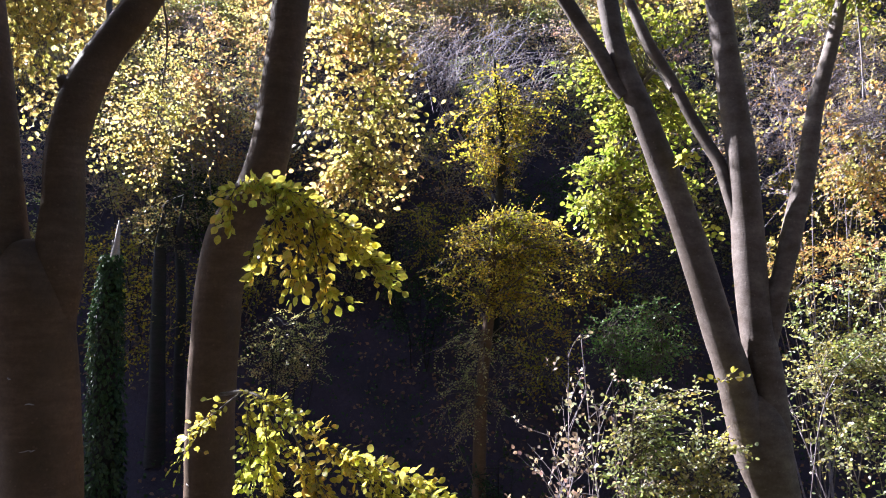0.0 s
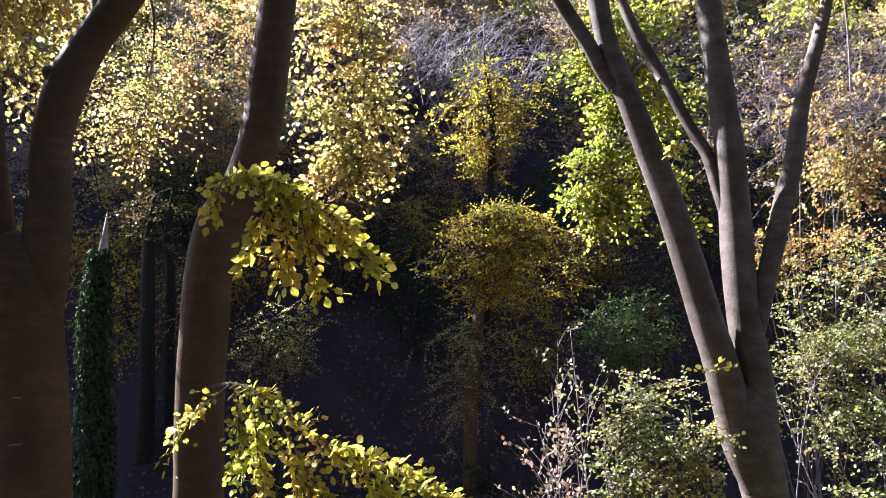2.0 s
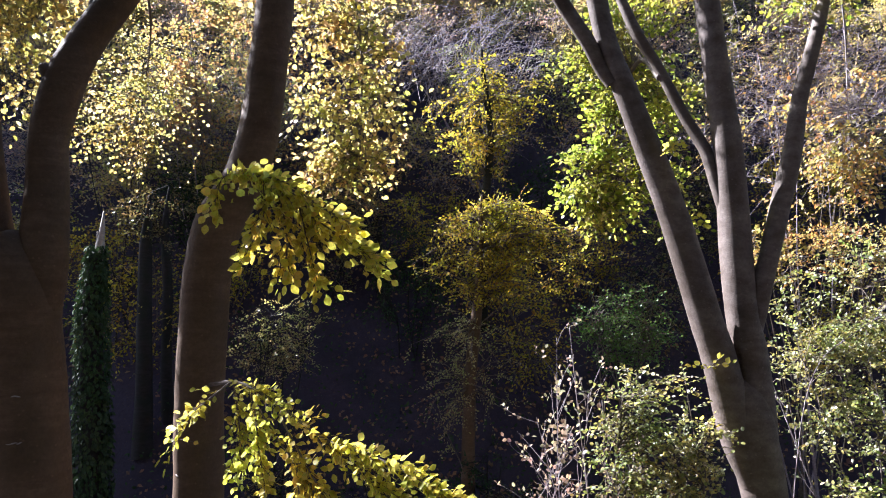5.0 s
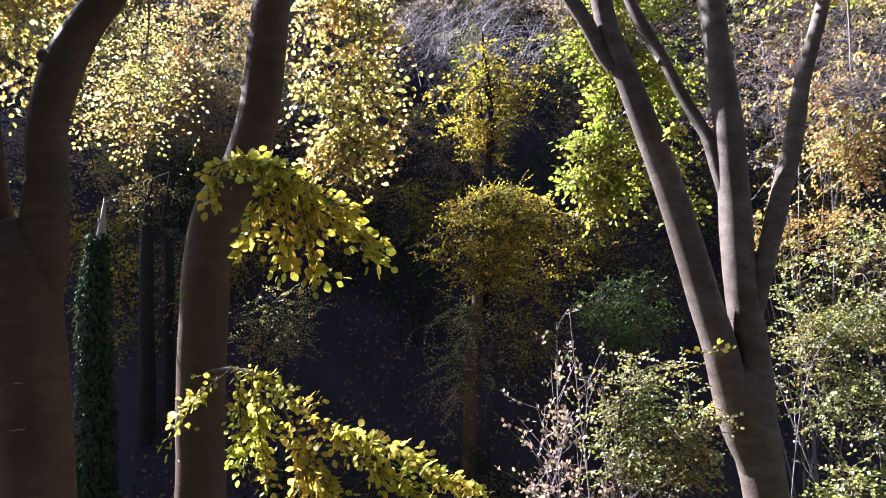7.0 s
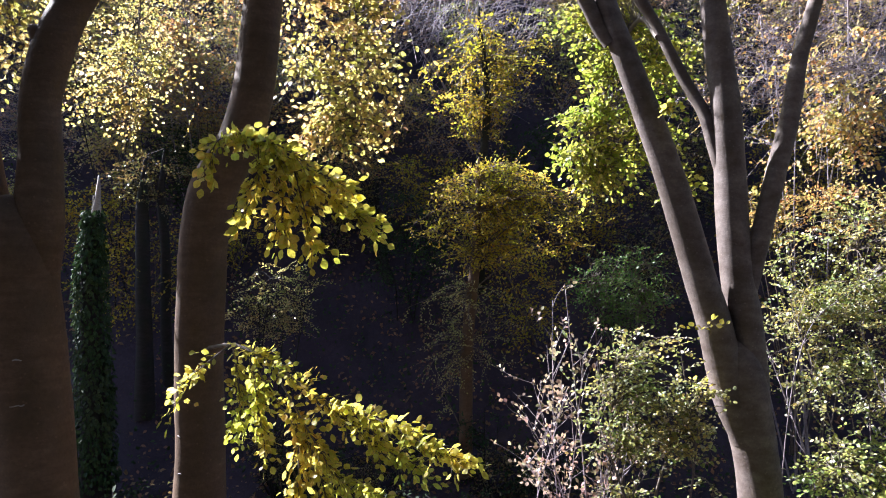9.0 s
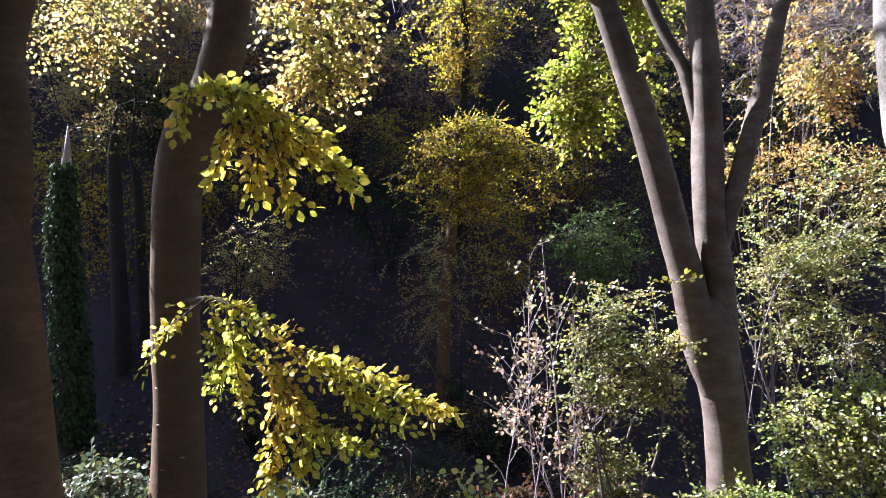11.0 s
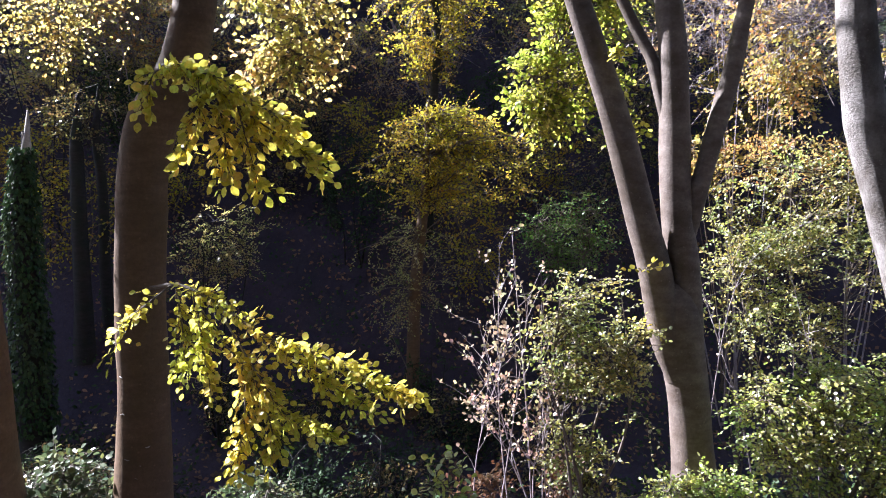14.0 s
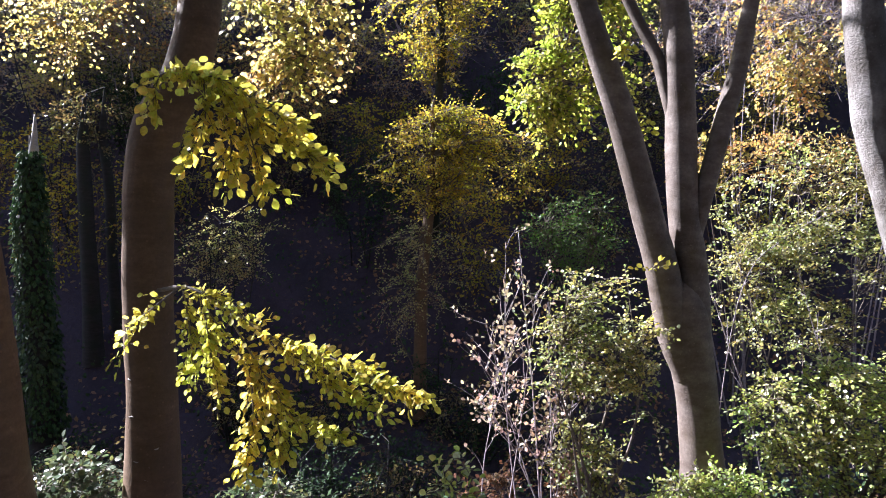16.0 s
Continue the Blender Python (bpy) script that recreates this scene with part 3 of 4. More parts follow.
    leaf_objects(lv, order[:300], BEECH_LEAF, low)
    if n > 300:
        part("foliage", lv.mesh(2, order[300:]), BEECH_FOLIAGE, low, kind="stuff")
    # upper branch
    wood, lv = Mesh(), Leaves()
    axes = [[(-1.42, 4.56, 2.2), (-1.2, 4.15, 2.32), (-0.96, 3.95, 2.24), (-0.72, 3.88, 2.05), (-0.47, 3.84, 1.88), (-0.28, 3.8, 1.74)],
            [(-1.16, 4.1, 2.3), (-1.2, 3.98, 2.24), (-1.22, 3.94, 2.12)],
            [(-0.95, 3.95, 2.22), (-0.92, 3.85, 2.0), (-1.0, 3.82, 1.8)],
            [(-0.72, 3.88, 2.05), (-0.66, 3.82, 1.85), (-0.6, 3.8, 1.62)],
            [(-1.0, 3.97, 2.26), (-0.8, 3.86, 2.2), (-0.6, 3.84, 2.06), (-0.42, 3.82, 1.96)],
            [(-0.85, 3.92, 2.15), (-0.78, 3.82, 1.9), (-0.78, 3.8, 1.74)]]
    for a, ax in enumerate(axes):
        curve = smoothed(ax, 5)
        tube(wood, np.column_stack([curve, np.linspace(0.012 if a == 0 else 0.006, 0.002, len(curve))]), 6)
        length = np.linalg.norm(np.diff(curve, axis=0), axis=1).sum()
        for j in range(int(length / 0.013)):
            u = rng.uniform(0.22 if a == 0 else 0.1, 1) * (len(curve) - 1)
            i = min(int(u), len(curve) - 2)
            at = curve[i] + (curve[i + 1] - curve[i]) * (u - i)
            tan = unit(curve[i + 1] - curve[i])
            side = unit(np.cross(tan, (0, 0, 1))) * (1 if j % 2 else -1)
            frond(rng, wood, lv, at, tan * 0.8 + side * 0.5 + rng.normal(0, 0.3, 3) * np.array([1, 0.5, 1.2]), rng.uniform(0.07, 0.17), 0.06, 0.45, 0.62, 0.6, 0.002, (-0.55, 0.4, 0.6))
    up = part("branch", wood, TWIG, t, "drooping branch with large yellow-green leaves")
    n = sum(len(r[3]) for r in lv.rows)
    order = rng.permutation(n)
    leaf_objects(lv, order[:280], BEECH_LEAF, up)
    if n > 280:
        part("foliage", lv.mesh(2, order[280:]), BEECH_FOLIAGE, up, kind="stuff")
    # hanging curtain behind the trunk
    wood, lv = Mesh(), Leaves()
    main = smoothed([(-1.05, 4.75, 4.3, 0.04), (-1.0, 5.1, 4.6, 0.03), (-0.75, 5.6, 4.5, 0.018), (-0.6, 5.75, 3.8, 0.011), (-0.58, 5.75, 3.2, 0.007), (-0.6, 5.75, 2.6, 0.004)], 5)
    tube(wood, main, 8)
    bough(rng, wood, lv, main[6:, :3], (-0.78, 5.72, 3.72), (0.8, 0.15, 0.95), 80, 5, 0.25, 0.055, 0.6, 0.004, gap=0.95, face=(-0.45, 0.7, 0.4), flat=0.5)
    bough(rng, wood, lv, main[12:, :3], (-0.6, 5.75, 2.95), (0.56, 0.13, 0.62), 50, 4, 0.22, 0.053, 0.6, 0.0035, gap=0.95, face=(-0.45, 0.7, 0.4), flat=0.5)
    bough(rng, wood, lv, main[20:, :3], (-0.75, 5.75, 2.6), (0.48, 0.13, 0.42), 34, 4, 0.2, 0.052, 0.6, 0.003, gap=0.95, face=(-0.45, 0.7, 0.4), flat=0.5)
    part("branch", wood, TWIG, t)
    part("foliage", lv.mesh(True), GOLD, t, "sunlit hanging curtain of golden leaves", "stuff")
    # unseen bough above the view, added to shade the right tree's upper stems
    wood, lv = Mesh(), Leaves()
    high = smoothed([(-1.0, 5.1, 6.2, 0.05), (-1.1, 6.2, 6.6, 0.035), (-1.1, 7.2, 6.5, 0.02), (-0.6, 7.3, 6.2, 0.008)], 5)
    tube(wood, high, 8)
    bough(rng, wood, lv, high[6:, :3], (-0.72, 7.37, 6.2), (0.36, 0.2, 0.9), 70, 5, 0.16, 0.075, 0.4, 0.008)
    part("branch", wood, TWIG, t)
    part("foliage", lv.mesh(False), DULL, t, kind="stuff")
    crown(rng, t, trunk, DULL, 110, (2.2, 2.0, 1.2), 0.1)


def right_tree():
    rng = np.random.default_rng(33)
    t = thing("beech_tree", (2.62, 5.2, ground_z(2.62, 5.2)), "three-stemmed beech with grey bark, sun along one edge", "tree", "beech trees on the gully's edge")
    limb("trunk", [(2.66, 5.2, -1.15, 0.2), (2.64, 5.2, -0.85, 0.178), (2.6, 5.2, -0.5, 0.166), (2.55, 5.2, -0.05, 0.165), (2.48, 5.2, 0.35, 0.178), (2.44, 5.2, 0.6, 0.17), (2.41, 5.2, 0.8, 0.12), (2.4, 5.2, 0.9, 0.03)], t, BARK_GREY, 4.0, 26, 0.3)
    a = grown([(2.45, 5.17, 0.1, 0.1), (2.34, 5.18, 0.45, 0.13), (2.22, 5.18, 1.01, 0.13), (2.12, 5.17, 1.33, 0.121), (1.99, 5.15, 1.77, 0.117), (1.85, 5.13, 2.2, 0.11), (1.7, 5.11, 2.6, 0.105), (1.545, 5.1, 3.01, 0.092),
               (1.38, 5.1, 3.46, 0.082), (1.29, 5.1, 3.91, 0.078), (1.21, 5.1, 4.46, 0.07)], 9.0, (-0.1, 0.05))
    b = grown([(2.5, 5.22, 0.1, 0.1), (2.53, 5.21, 0.45, 0.125), (2.48, 5.22, 1.01, 0.127), (2.43, 5.23, 1.33, 0.124), (2.4, 5.25, 1.78, 0.122), (2.39, 5.27, 2.23, 0.118), (2.37, 5.28, 2.67, 0.112), (2.33, 5.3, 3.1, 0.107),
               (2.28, 5.3, 3.53, 0.1), (2.23, 5.3, 4.0, 0.096), (2.2, 5.3, 4.57, 0.09)], 10.0, (0.0, 0.05))
    c = grown([(2.47, 5.22, 0.95, 0.04), (2.49, 5.22, 1.2, 0.07), (2.54, 5.22, 1.46, 0.085), (2.62, 5.21, 1.75, 0.074), (2.73, 5.23, 2.15, 0.076), (2.85, 5.24, 2.6, 0.071), (2.94, 5.26, 3.05, 0.062), (3.05, 5.27, 3.43, 0.056), (3.14, 5.29, 3.71, 0.05),
               (3.22, 5.3, 4.0, 0.043)], 7.5, (0.2, 0.05))
    limb("limb", a, t, BARK_GREY, 5.0, 20)
    limb("limb", b, t, BARK_GREY, 6.0, 20)
    limb("limb", c, t, BARK_GREY, 8.0, 14)
    limb("limb", grown([(1.42, 5.1, 3.15, 0.06), (1.33, 5.1, 3.27, 0.057), (1.22, 5.07, 3.47, 0.058), (1.09, 5.05, 3.66, 0.056), (0.95, 5.02, 3.87, 0.055), (0.77, 5.0, 4.13, 0.05)], 7.5, (-0.3, 0)), t, BARK_GREY, 9.0, 12)
    limb("limb", grown([(2.39, 5.27, 1.9, 0.03), (2.33, 5.28, 2.18, 0.05), (2.27, 5.3, 2.43, 0.052), (2.22, 5.34, 2.66, 0.05), (2.13, 5.39, 2.86, 0.048), (2.02, 5.43, 3.1, 0.047), (1.89, 5.47, 3.4, 0.044), (1.74, 5.51, 3.68, 0.05), (1.62, 5.56, 4.01, 0.042),
                       (1.52, 5.6, 4.33, 0.036)], 6.5, (-0.2, 0.2)), t, BARK_GREY, 10.0, 12)
    # leafy green branches behind the stems
    wood, lv = Mesh(), Leaves()
    main = smoothed([(1.9, 5.45, 3.3, 0.03), (1.9, 5.9, 3.6, 0.022), (1.85, 6.3, 3.5, 0.016), (1.7, 6.5, 3.0, 0.01), (1.6, 6.5, 2.5, 0.006)], 5)
    tube(wood, main, 7)
    for cx, cz, rx, rz, n in ((1.75, 4.25, 0.75, 0.3, 46), (1.3, 3.75, 0.36, 0.24, 26), (1.55, 3.3, 0.3, 0.2, 24), (1.42, 2.85, 0.34, 0.18, 26), (1.3, 2.45, 0.45, 0.16, 34),
                              (1.55, 2.15, 0.32, 0.12, 22), (2.15, 3.35, 0.3, 0.35, 26), (2.2, 2.7, 0.26, 0.3, 26), (2.25, 2.15, 0.22, 0.3, 20), (1.8, 3.7, 0.4, 0.25, 22)):
        bough(rng, wood, lv, main[4:, :3], (cx + 0.16, 6.4, cz), (rx, 0.22, 0.85 * rz), n, 5, 0.2, 0.055, 0.35, 0.004, gap=0.85, flat=0.5, face=(-0.45, 0.55, 0.55))
    part("branch", wood, TWIG, t)
    part("foliage", lv.mesh(True), LIME, t, "backlit lime green leaves", "stuff")
    # a small leaf cluster lying across one stem
    wood, lv = Mesh(), Leaves()
    for k in range(9):
        frond(rng, wood, lv, (1.72 + 0.02 * k, 5.0, 2.62), (0.7 - 0.2 * k, -0.4 - 0.03 * k, 0.25 - 0.12 * (k % 4)), 0.17, 0.05, 0.4, 0.6, 0.5, face=(-0.4, 0.5, 0.6))
    spray = part("branch", wood, TWIG, t)
    leaf_objects(lv, range(sum(len(r[3]) for r in lv.rows)), BEECH_LEAF, spray)
    for at, ways in (((2.1, 5.08, 0.98), ((0.4, -0.5, 0.3), (-0.6, -0.3, 0.2), (0.1, -0.6, 0.5))), ((2.2, 5.1, 0.55), ((-0.7, 0.1, 0.3), (-0.6, -0.4, 0.1)))):
        wood, lv = Mesh(), Leaves()
        for w in ways:
            frond(rng, wood, lv, at, w, 0.2, 0.045, 0.3, 0.8)
        spray = part("branch", wood, TWIG, t)
        leaf_objects(lv, range(sum(len(r[3]) for r in lv.rows)), BEECH_LEAF, spray)
    # green leaves at the top of the outer stem
    wood, lv = Mesh(), Leaves()
    bough(rng, wood, lv, np.array(c)[7:11, :3], (3.4, 5.5, 4.15), (0.75, 0.5, 0.4), 40, 5, 0.25, 0.05, 0.5, 0.006)
    part("branch", wood, TWIG, t)
    part("foliage", lv.mesh(True), LIME, t, "backlit lime green leaves", "stuff")
    for rows in (a, b):
        crown(rng, t, rows, DULL, 110, (2.2, 2.0, 1.2), 0.1)


def far_right_tree():
    rng = np.random.default_rng(44)
    t = thing("pale_tree", (3.95, 4.3, ground_z(3.95, 4.3)), "leaning tree trunk with rough pale grey flaking bark", "tree")
    rows = grown([(3.96, 4.3, -1.0, 0.25), (3.94, 4.3, -0.54, 0.23), (3.86, 4.3, -0.05, 0.195), (3.77, 4.3, 0.6, 0.174), (3.64, 4.3, 1.06, 0.154), (3.5, 4.3, 1.44, 0.143), (3.37, 4.3, 1.82, 0.133), (3.28, 4.3, 2.12, 0.128), (3.22, 4.3, 2.48, 0.122),
                  (3.17, 4.3, 2.85, 0.116), (3.15, 4.3, 3.13, 0.11)], 9.0, (0.05, 0.1))
    limb("trunk", rows, t, BARK_PALE, 12.0, 26, 0.3, 0.09)
    wood, lv = Mesh(), Leaves()
    main = smoothed([(3.2, 4.4, 3.8, 0.03), (3.6, 5.6, 4.9, 0.022), (4.1, 6.6, 5.0, 0.016), (4.4, 7.0, 4.3, 0.01), (4.4, 7.0, 3.2, 0.004)], 5)
    tube(wood, main, 7)
    bough(rng, wood, lv, main[8:, :3], (4.25, 7.0, 2.85), (1.4, 0.45, 1.0), 46, 5, 0.3, 0.05, 0.3, 0.005, hollow=0.3)
    part("branch", wood, TWIG_GREY, t)
    part("foliage", lv.mesh(True), AMBER, t, "sunlit amber leaves", "stuff")
    lv = Leaves()
    bough(rng, None, lv, main[8:, :3], (4.4, 6.9, 2.9), (1.3, 0.4, 1.0), 9, 5, 0.3, 0.05, 0.3, 0.005, hollow=0.3)
    part("foliage", lv.mesh(True), GOLD, t, "sunlit yellow leaves", "stuff")
    crown(rng, t, rows, DULL, 110, (2.2, 2.0, 1.2), 0.1)


# out of view; its crown is added to shade the left and middle trunks
def side_tree():
    rng = np.random.default_rng(45)
    t = thing("shade_tree", (-5.4, 6.1, ground_z(-5.4, 6.1)), "unseen evergreen added to shade the left and middle trunks", "tree")
    rows = [(-5.4, 6.1, ground_z(-5.4, 6.1) - 0.2, 0.1), (-5.42, 6.1, 1.0, 0.085), (-5.35, 6.1, 3.0, 0.06), (-5.25, 6.05, 5.0, 0.035), (-5.2, 6.05, 6.2, 0.01)]
    limb("trunk", rows, t, BARK_DARK, 19.0, 12)
    wood, lv = Mesh(), Leaves()
    bough(rng, wood, lv, smoothed(rows, 5)[11:, :3], (-5.3, 5.95, 5.6), (0.6, 0.4, 0.9), 80, 5, 0.25, 0.07, 0.3, 0.01)
    bough(rng, wood, lv, smoothed(rows, 5)[13:, :3], (-4.2, 6.57, 6.05), (0.2, 0.12, 1.15), 85, 5, 0.13, 0.07, 0.3, 0.01)
    part("branch", wood, BARK_DARK, t)
    part("foliage", lv.mesh(False), DARKGREEN, t, kind="stuff")


left_tree()
side_tree()
middle_tree()
right_tree()
far_right_tree()


# ---- smaller trees and shrubs ----
def shrub(name, base, centre, radii, mat, stems, count, per, length, size, label, category="shrub", twig=TWIG, seed=1, fine=False, droop=0.4, thick=0.012, group="", hollow=0.0, leaf_label="", gap=0.75, face=(-0.45, 0.35, 0.7)):
    rng = np.random.default_rng(seed)
    base = np.array([base[0], base[1], ground_z(*base)])
    t = thing(name, tuple(base), label, category, group)
    wood, lv, src = Mesh(), Leaves(), []
    for s in range(stems):
        foot = base + np.array([rng.normal(0, 0.08), rng.normal(0, 0.06), -0.08])
        tip = np.asarray(centre) + unit(rng.normal(0, 1, 3)) * np.asarray(radii) * np.array([0.75, 0.75, 0.6]) + np.array([0, 0, 0.2 * radii[2]])
        mid = foot * 0.5 + tip * 0.5 + rng.normal(0, 0.1, 3)
        curve = smoothed([foot, mid, tip], 6)
        stem = Mesh()
        tube(stem, np.column_stack([curve, np.linspace(thick * 1.5, thick * 0.4, len(curve))]), 6)
        part("stem", stem, BARK_DARK if twig is BARK_DARK else TWIG, t)
        src.append(curve[3:])
    bough(rng, wood, lv, np.concatenate(src), centre, radii, count, per, length, size, droop, thick * 0.45, gap, hollow=hollow, face=face)
    part("twig", wood, twig, t, kind="stuff")
    part("foliage", lv.mesh(fine), mat, t, leaf_label, "stuff")
    return t


def sapling():
    rng = np.random.default_rng(55)
    t = thing("sapling", (0.43, 8.5, ground_z(0.43, 8.5)), "slim young tree with a broad ochre crown, in shade", "tree")
    rows = [(0.42, 8.5, -1.3, 0.1), (0.43, 8.5, -0.81, 0.088), (0.46, 8.5, 0.36, 0.078), (0.53, 8.5, 1.06, 0.071), (0.58, 8.5, 1.49, 0.06), (0.61, 8.5, 2.06, 0.046), (0.61, 8.5, 2.49, 0.03), (0.63, 8.5, 2.75, 0.01)]
    limb("trunk", rows, t, BARK, 13.0, 12)
    wood, lv = Mesh(), Leaves()
    src = np.array(rows)[3:7, :3]
    for cx, cz, rx, n in ((0.85, 2.55, 0.45, 20), (1.3, 2.42, 0.45, 13), (0.35, 2.3, 0.55, 14), (1.0, 2.2, 0.5, 18), (1.75, 2.2, 0.55, 13), (0.75, 1.95, 0.6, 24), (1.45, 1.9, 0.6, 15), (2.1, 1.95, 0.4, 9),
                          (0.15, 1.8, 0.5, 11), (1.1, 1.62, 0.7, 17), (0.5, 1.5, 0.6, 11), (1.75, 1.6, 0.5, 9)):
        bough(rng, wood, lv, src, (cx, 8.45, cz), (rx, 0.4, 0.12), n, 6, 0.26, 0.048, 0.2, 0.009, flat=0.45)
    part("branch", wood, TWIG, t)
    part("foliage", lv.mesh(False), OCHRE, t, "ochre yellow crown in tiers", "stuff")
    wood, lv = Mesh(), Leaves()
    bough(rng, wood, lv, np.array(rows)[1:4, :3], (0.35, 8.4, 0.5), (0.75, 0.4, 0.85), 50, 5, 0.28, 0.038, 0.3, 0.008, hollow=0.3)
    part("branch", wood, TWIG, t)
    part("foliage", lv.mesh(False), OLIVE, t, "sparse dull green lower leaves", "stuff")


def upper_sapling():
    rng = np.random.default_rng(66)
    z0 = ground_z(0.75, 10.2)
    t = thing("sapling", (0.75, 10.2, z0), "slim young tree with dull yellow leaves on the bank", "tree")
    rows = [(0.72, 10.2, z0 - 0.15, 0.085), (0.77, 10.0, 2.65, 0.074), (0.81, 10.0, 3.16, 0.066), (0.86, 10.0, 3.76, 0.058), (0.81, 10.0, 4.36, 0.05), (0.75, 10.0, 4.89, 0.03), (0.74, 10, 5.2, 0.01)]
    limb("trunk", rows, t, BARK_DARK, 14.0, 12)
    wood, lv = Mesh(), Leaves()
    bough(rng, wood, lv, np.array(rows)[1:6, :3], (0.9, 9.9, 4.1), (1.0, 0.45, 1.05), 95, 5, 0.3, 0.055, 0.2, 0.011, hollow=0.5)
    part("branch", wood, TWIG, t)
    part("foliage", lv.mesh(False), OCHRE, t, kind="stuff")


def ivy_trunk():
    rng = np.random.default_rng(77)
    t = thing("ivy_clad_stump", (-3.97, 8.0, ground_z(-3.97, 8.0)), "dead broken trunk wrapped in dark ivy", "dead tree")
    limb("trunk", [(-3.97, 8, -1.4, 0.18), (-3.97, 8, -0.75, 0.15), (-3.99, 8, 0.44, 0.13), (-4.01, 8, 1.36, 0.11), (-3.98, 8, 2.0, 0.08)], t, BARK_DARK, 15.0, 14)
    m = Mesh()
    tube(m, smoothed([(-3.97, 8, 1.9, 0.06), (-3.93, 8, 2.08, 0.05), (-3.92, 8, 2.2, 0.034), (-3.905, 8, 2.36, 0.022), (-3.9, 8, 2.5, 0.006)], 3), 8, 0.5, 3)
    tube(m, smoothed([(-3.95, 8, 1.95, 0.035), (-3.965, 8, 2.12, 0.022), (-3.97, 8, 2.26, 0.006)], 3), 6, 0.5, 7)
    part("splintered_top", m, DEADWOOD, t, "bleached splintered broken top")
    n = 4800
    z = rng.uniform(-1.2, 2.1, n)
    a = rng.uniform(0, 2 * np.pi, n)
    r = np.interp(z, [-1.2, 1.4, 2.1], [0.2, 0.15, 0.08]) * rng.uniform(0.85, 1.25, n)
    x0 = np.interp(z, [-0.75, 1.36, 2.1], [-3.97, -4.01, -3.97])
    o = np.column_stack([np.cos(a), np.sin(a), np.zeros(n)])
    lv = Leaves()
    lv.put(np.column_stack([x0 + np.cos(a) * r, 8 + np.sin(a) * r, z]), o * 0.4 + np.array([0, 0, -1]) + rng.normal(0, 0.4, (n, 3)), o + rng.normal(0, 0.3, (n, 3)), rng.uniform(0.04, 0.08, n))
    part("ivy", lv.mesh(False), DARKGREEN, t, "dense dark green ivy leaves", "stuff")


def bank_trunk(rows, label, seed):
    b = rows[0]
    t = thing("bank_tree", (b[0], b[1], ground_z(b[0], b[1])), label, "tree", "thin trees on the bank")
    z = ground_z(b[0], b[1]) - 0.15
    rows = [(b[0], b[1], z, b[3] * 1.1)] + [r for r in rows if r[2] > z + 0.2]
    x, y, z, r = rows[-1]
    rows = rows + [(x + 0.02, y, z + 0.35, r * 0.6), (x + 0.05, y, z + 0.7, r * 0.15)]
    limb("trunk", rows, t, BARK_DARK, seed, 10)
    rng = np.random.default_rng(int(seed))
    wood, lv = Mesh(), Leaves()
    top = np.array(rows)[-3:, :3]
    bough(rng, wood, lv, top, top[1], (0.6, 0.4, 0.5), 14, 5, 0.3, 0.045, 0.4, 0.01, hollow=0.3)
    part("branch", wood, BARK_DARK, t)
    part("foliage", lv.mesh(False), DULL, t, kind="stuff")


def twiggy_shrub():
    """Long thin upright shoots, nearly bare."""
    rng = np.random.default_rng(88)
    z0 = ground_z(1.25, 5.2)
    t = thing("twiggy_shrub", (1.25, 5.2, z0), "nearly bare shrub of thin pale shoots with few pinkish leaves", "shrub")
    wood, lv = Mesh(), Leaves()
    tips = [(0.98, 5.2, 1.2), (0.8, 5.1, 0.62), (0.75, 5.1, 0.35), (1.2, 5.1, 0.8), (1.32, 5.2, 0.72), (1.45, 5.1, 0.5), (1.05, 5.0, 0.55), (1.6, 5.2, 0.3), (0.72, 5.2, 0.05), (1.38, 5.0, 0.15)]
    for tip in tips:
        foot = np.array([1.25 + rng.normal(0, 0.22), 5.2 + rng.normal(0, 0.1), z0 - 0.1])
        mid = foot * 0.55 + np.array(tip) * 0.45 + rng.normal(0, 0.05, 3)
        curve = smoothed([foot, mid, np.array(tip)], 8)
        stem = Mesh()
        tube(stem, np.column_stack([curve, np.linspace(0.007, 0.0015, len(curve))]), 5)
        part("stem", stem, TWIG_GREY, t)
        for k in range(14):
            u = rng.uniform(0.3, 0.98) * (len(curve) - 1)
            i = min(int(u), len(curve) - 2)
            at = curve[i] + (curve[i + 1] - curve[i]) * (u - i)
            way = unit(unit(curve[i + 1] - curve[i]) + rng.normal(0, 0.6, 3) * np.array([1, 1, 0.4]))
            long = rng.uniform(0.15, 0.42)
            end = at + way * long
            tube(wood, np.column_stack([smoothed([at, (at + end) / 2 + rng.normal(0, 0.012, 3), end], 3), np.linspace(0.0032, 0.001, 7)]), 3, cap=False)
            for q in range(2):
                if rng.uniform() < 0.18:
                    continue
                v = rng.uniform(0.35, 0.9)
                frond(rng, wood, lv, at + way * long * v, way + rng.normal(0, 0.5, 3), rng.uniform(0.06, 0.15), 0.04, 0.2, 0.75, 0.6, 0.0012)
    part("twig", wood, TWIG_GREY, t, kind="stuff")
    part("foliage", lv.mesh(True), PINKISH, t, kind="stuff")


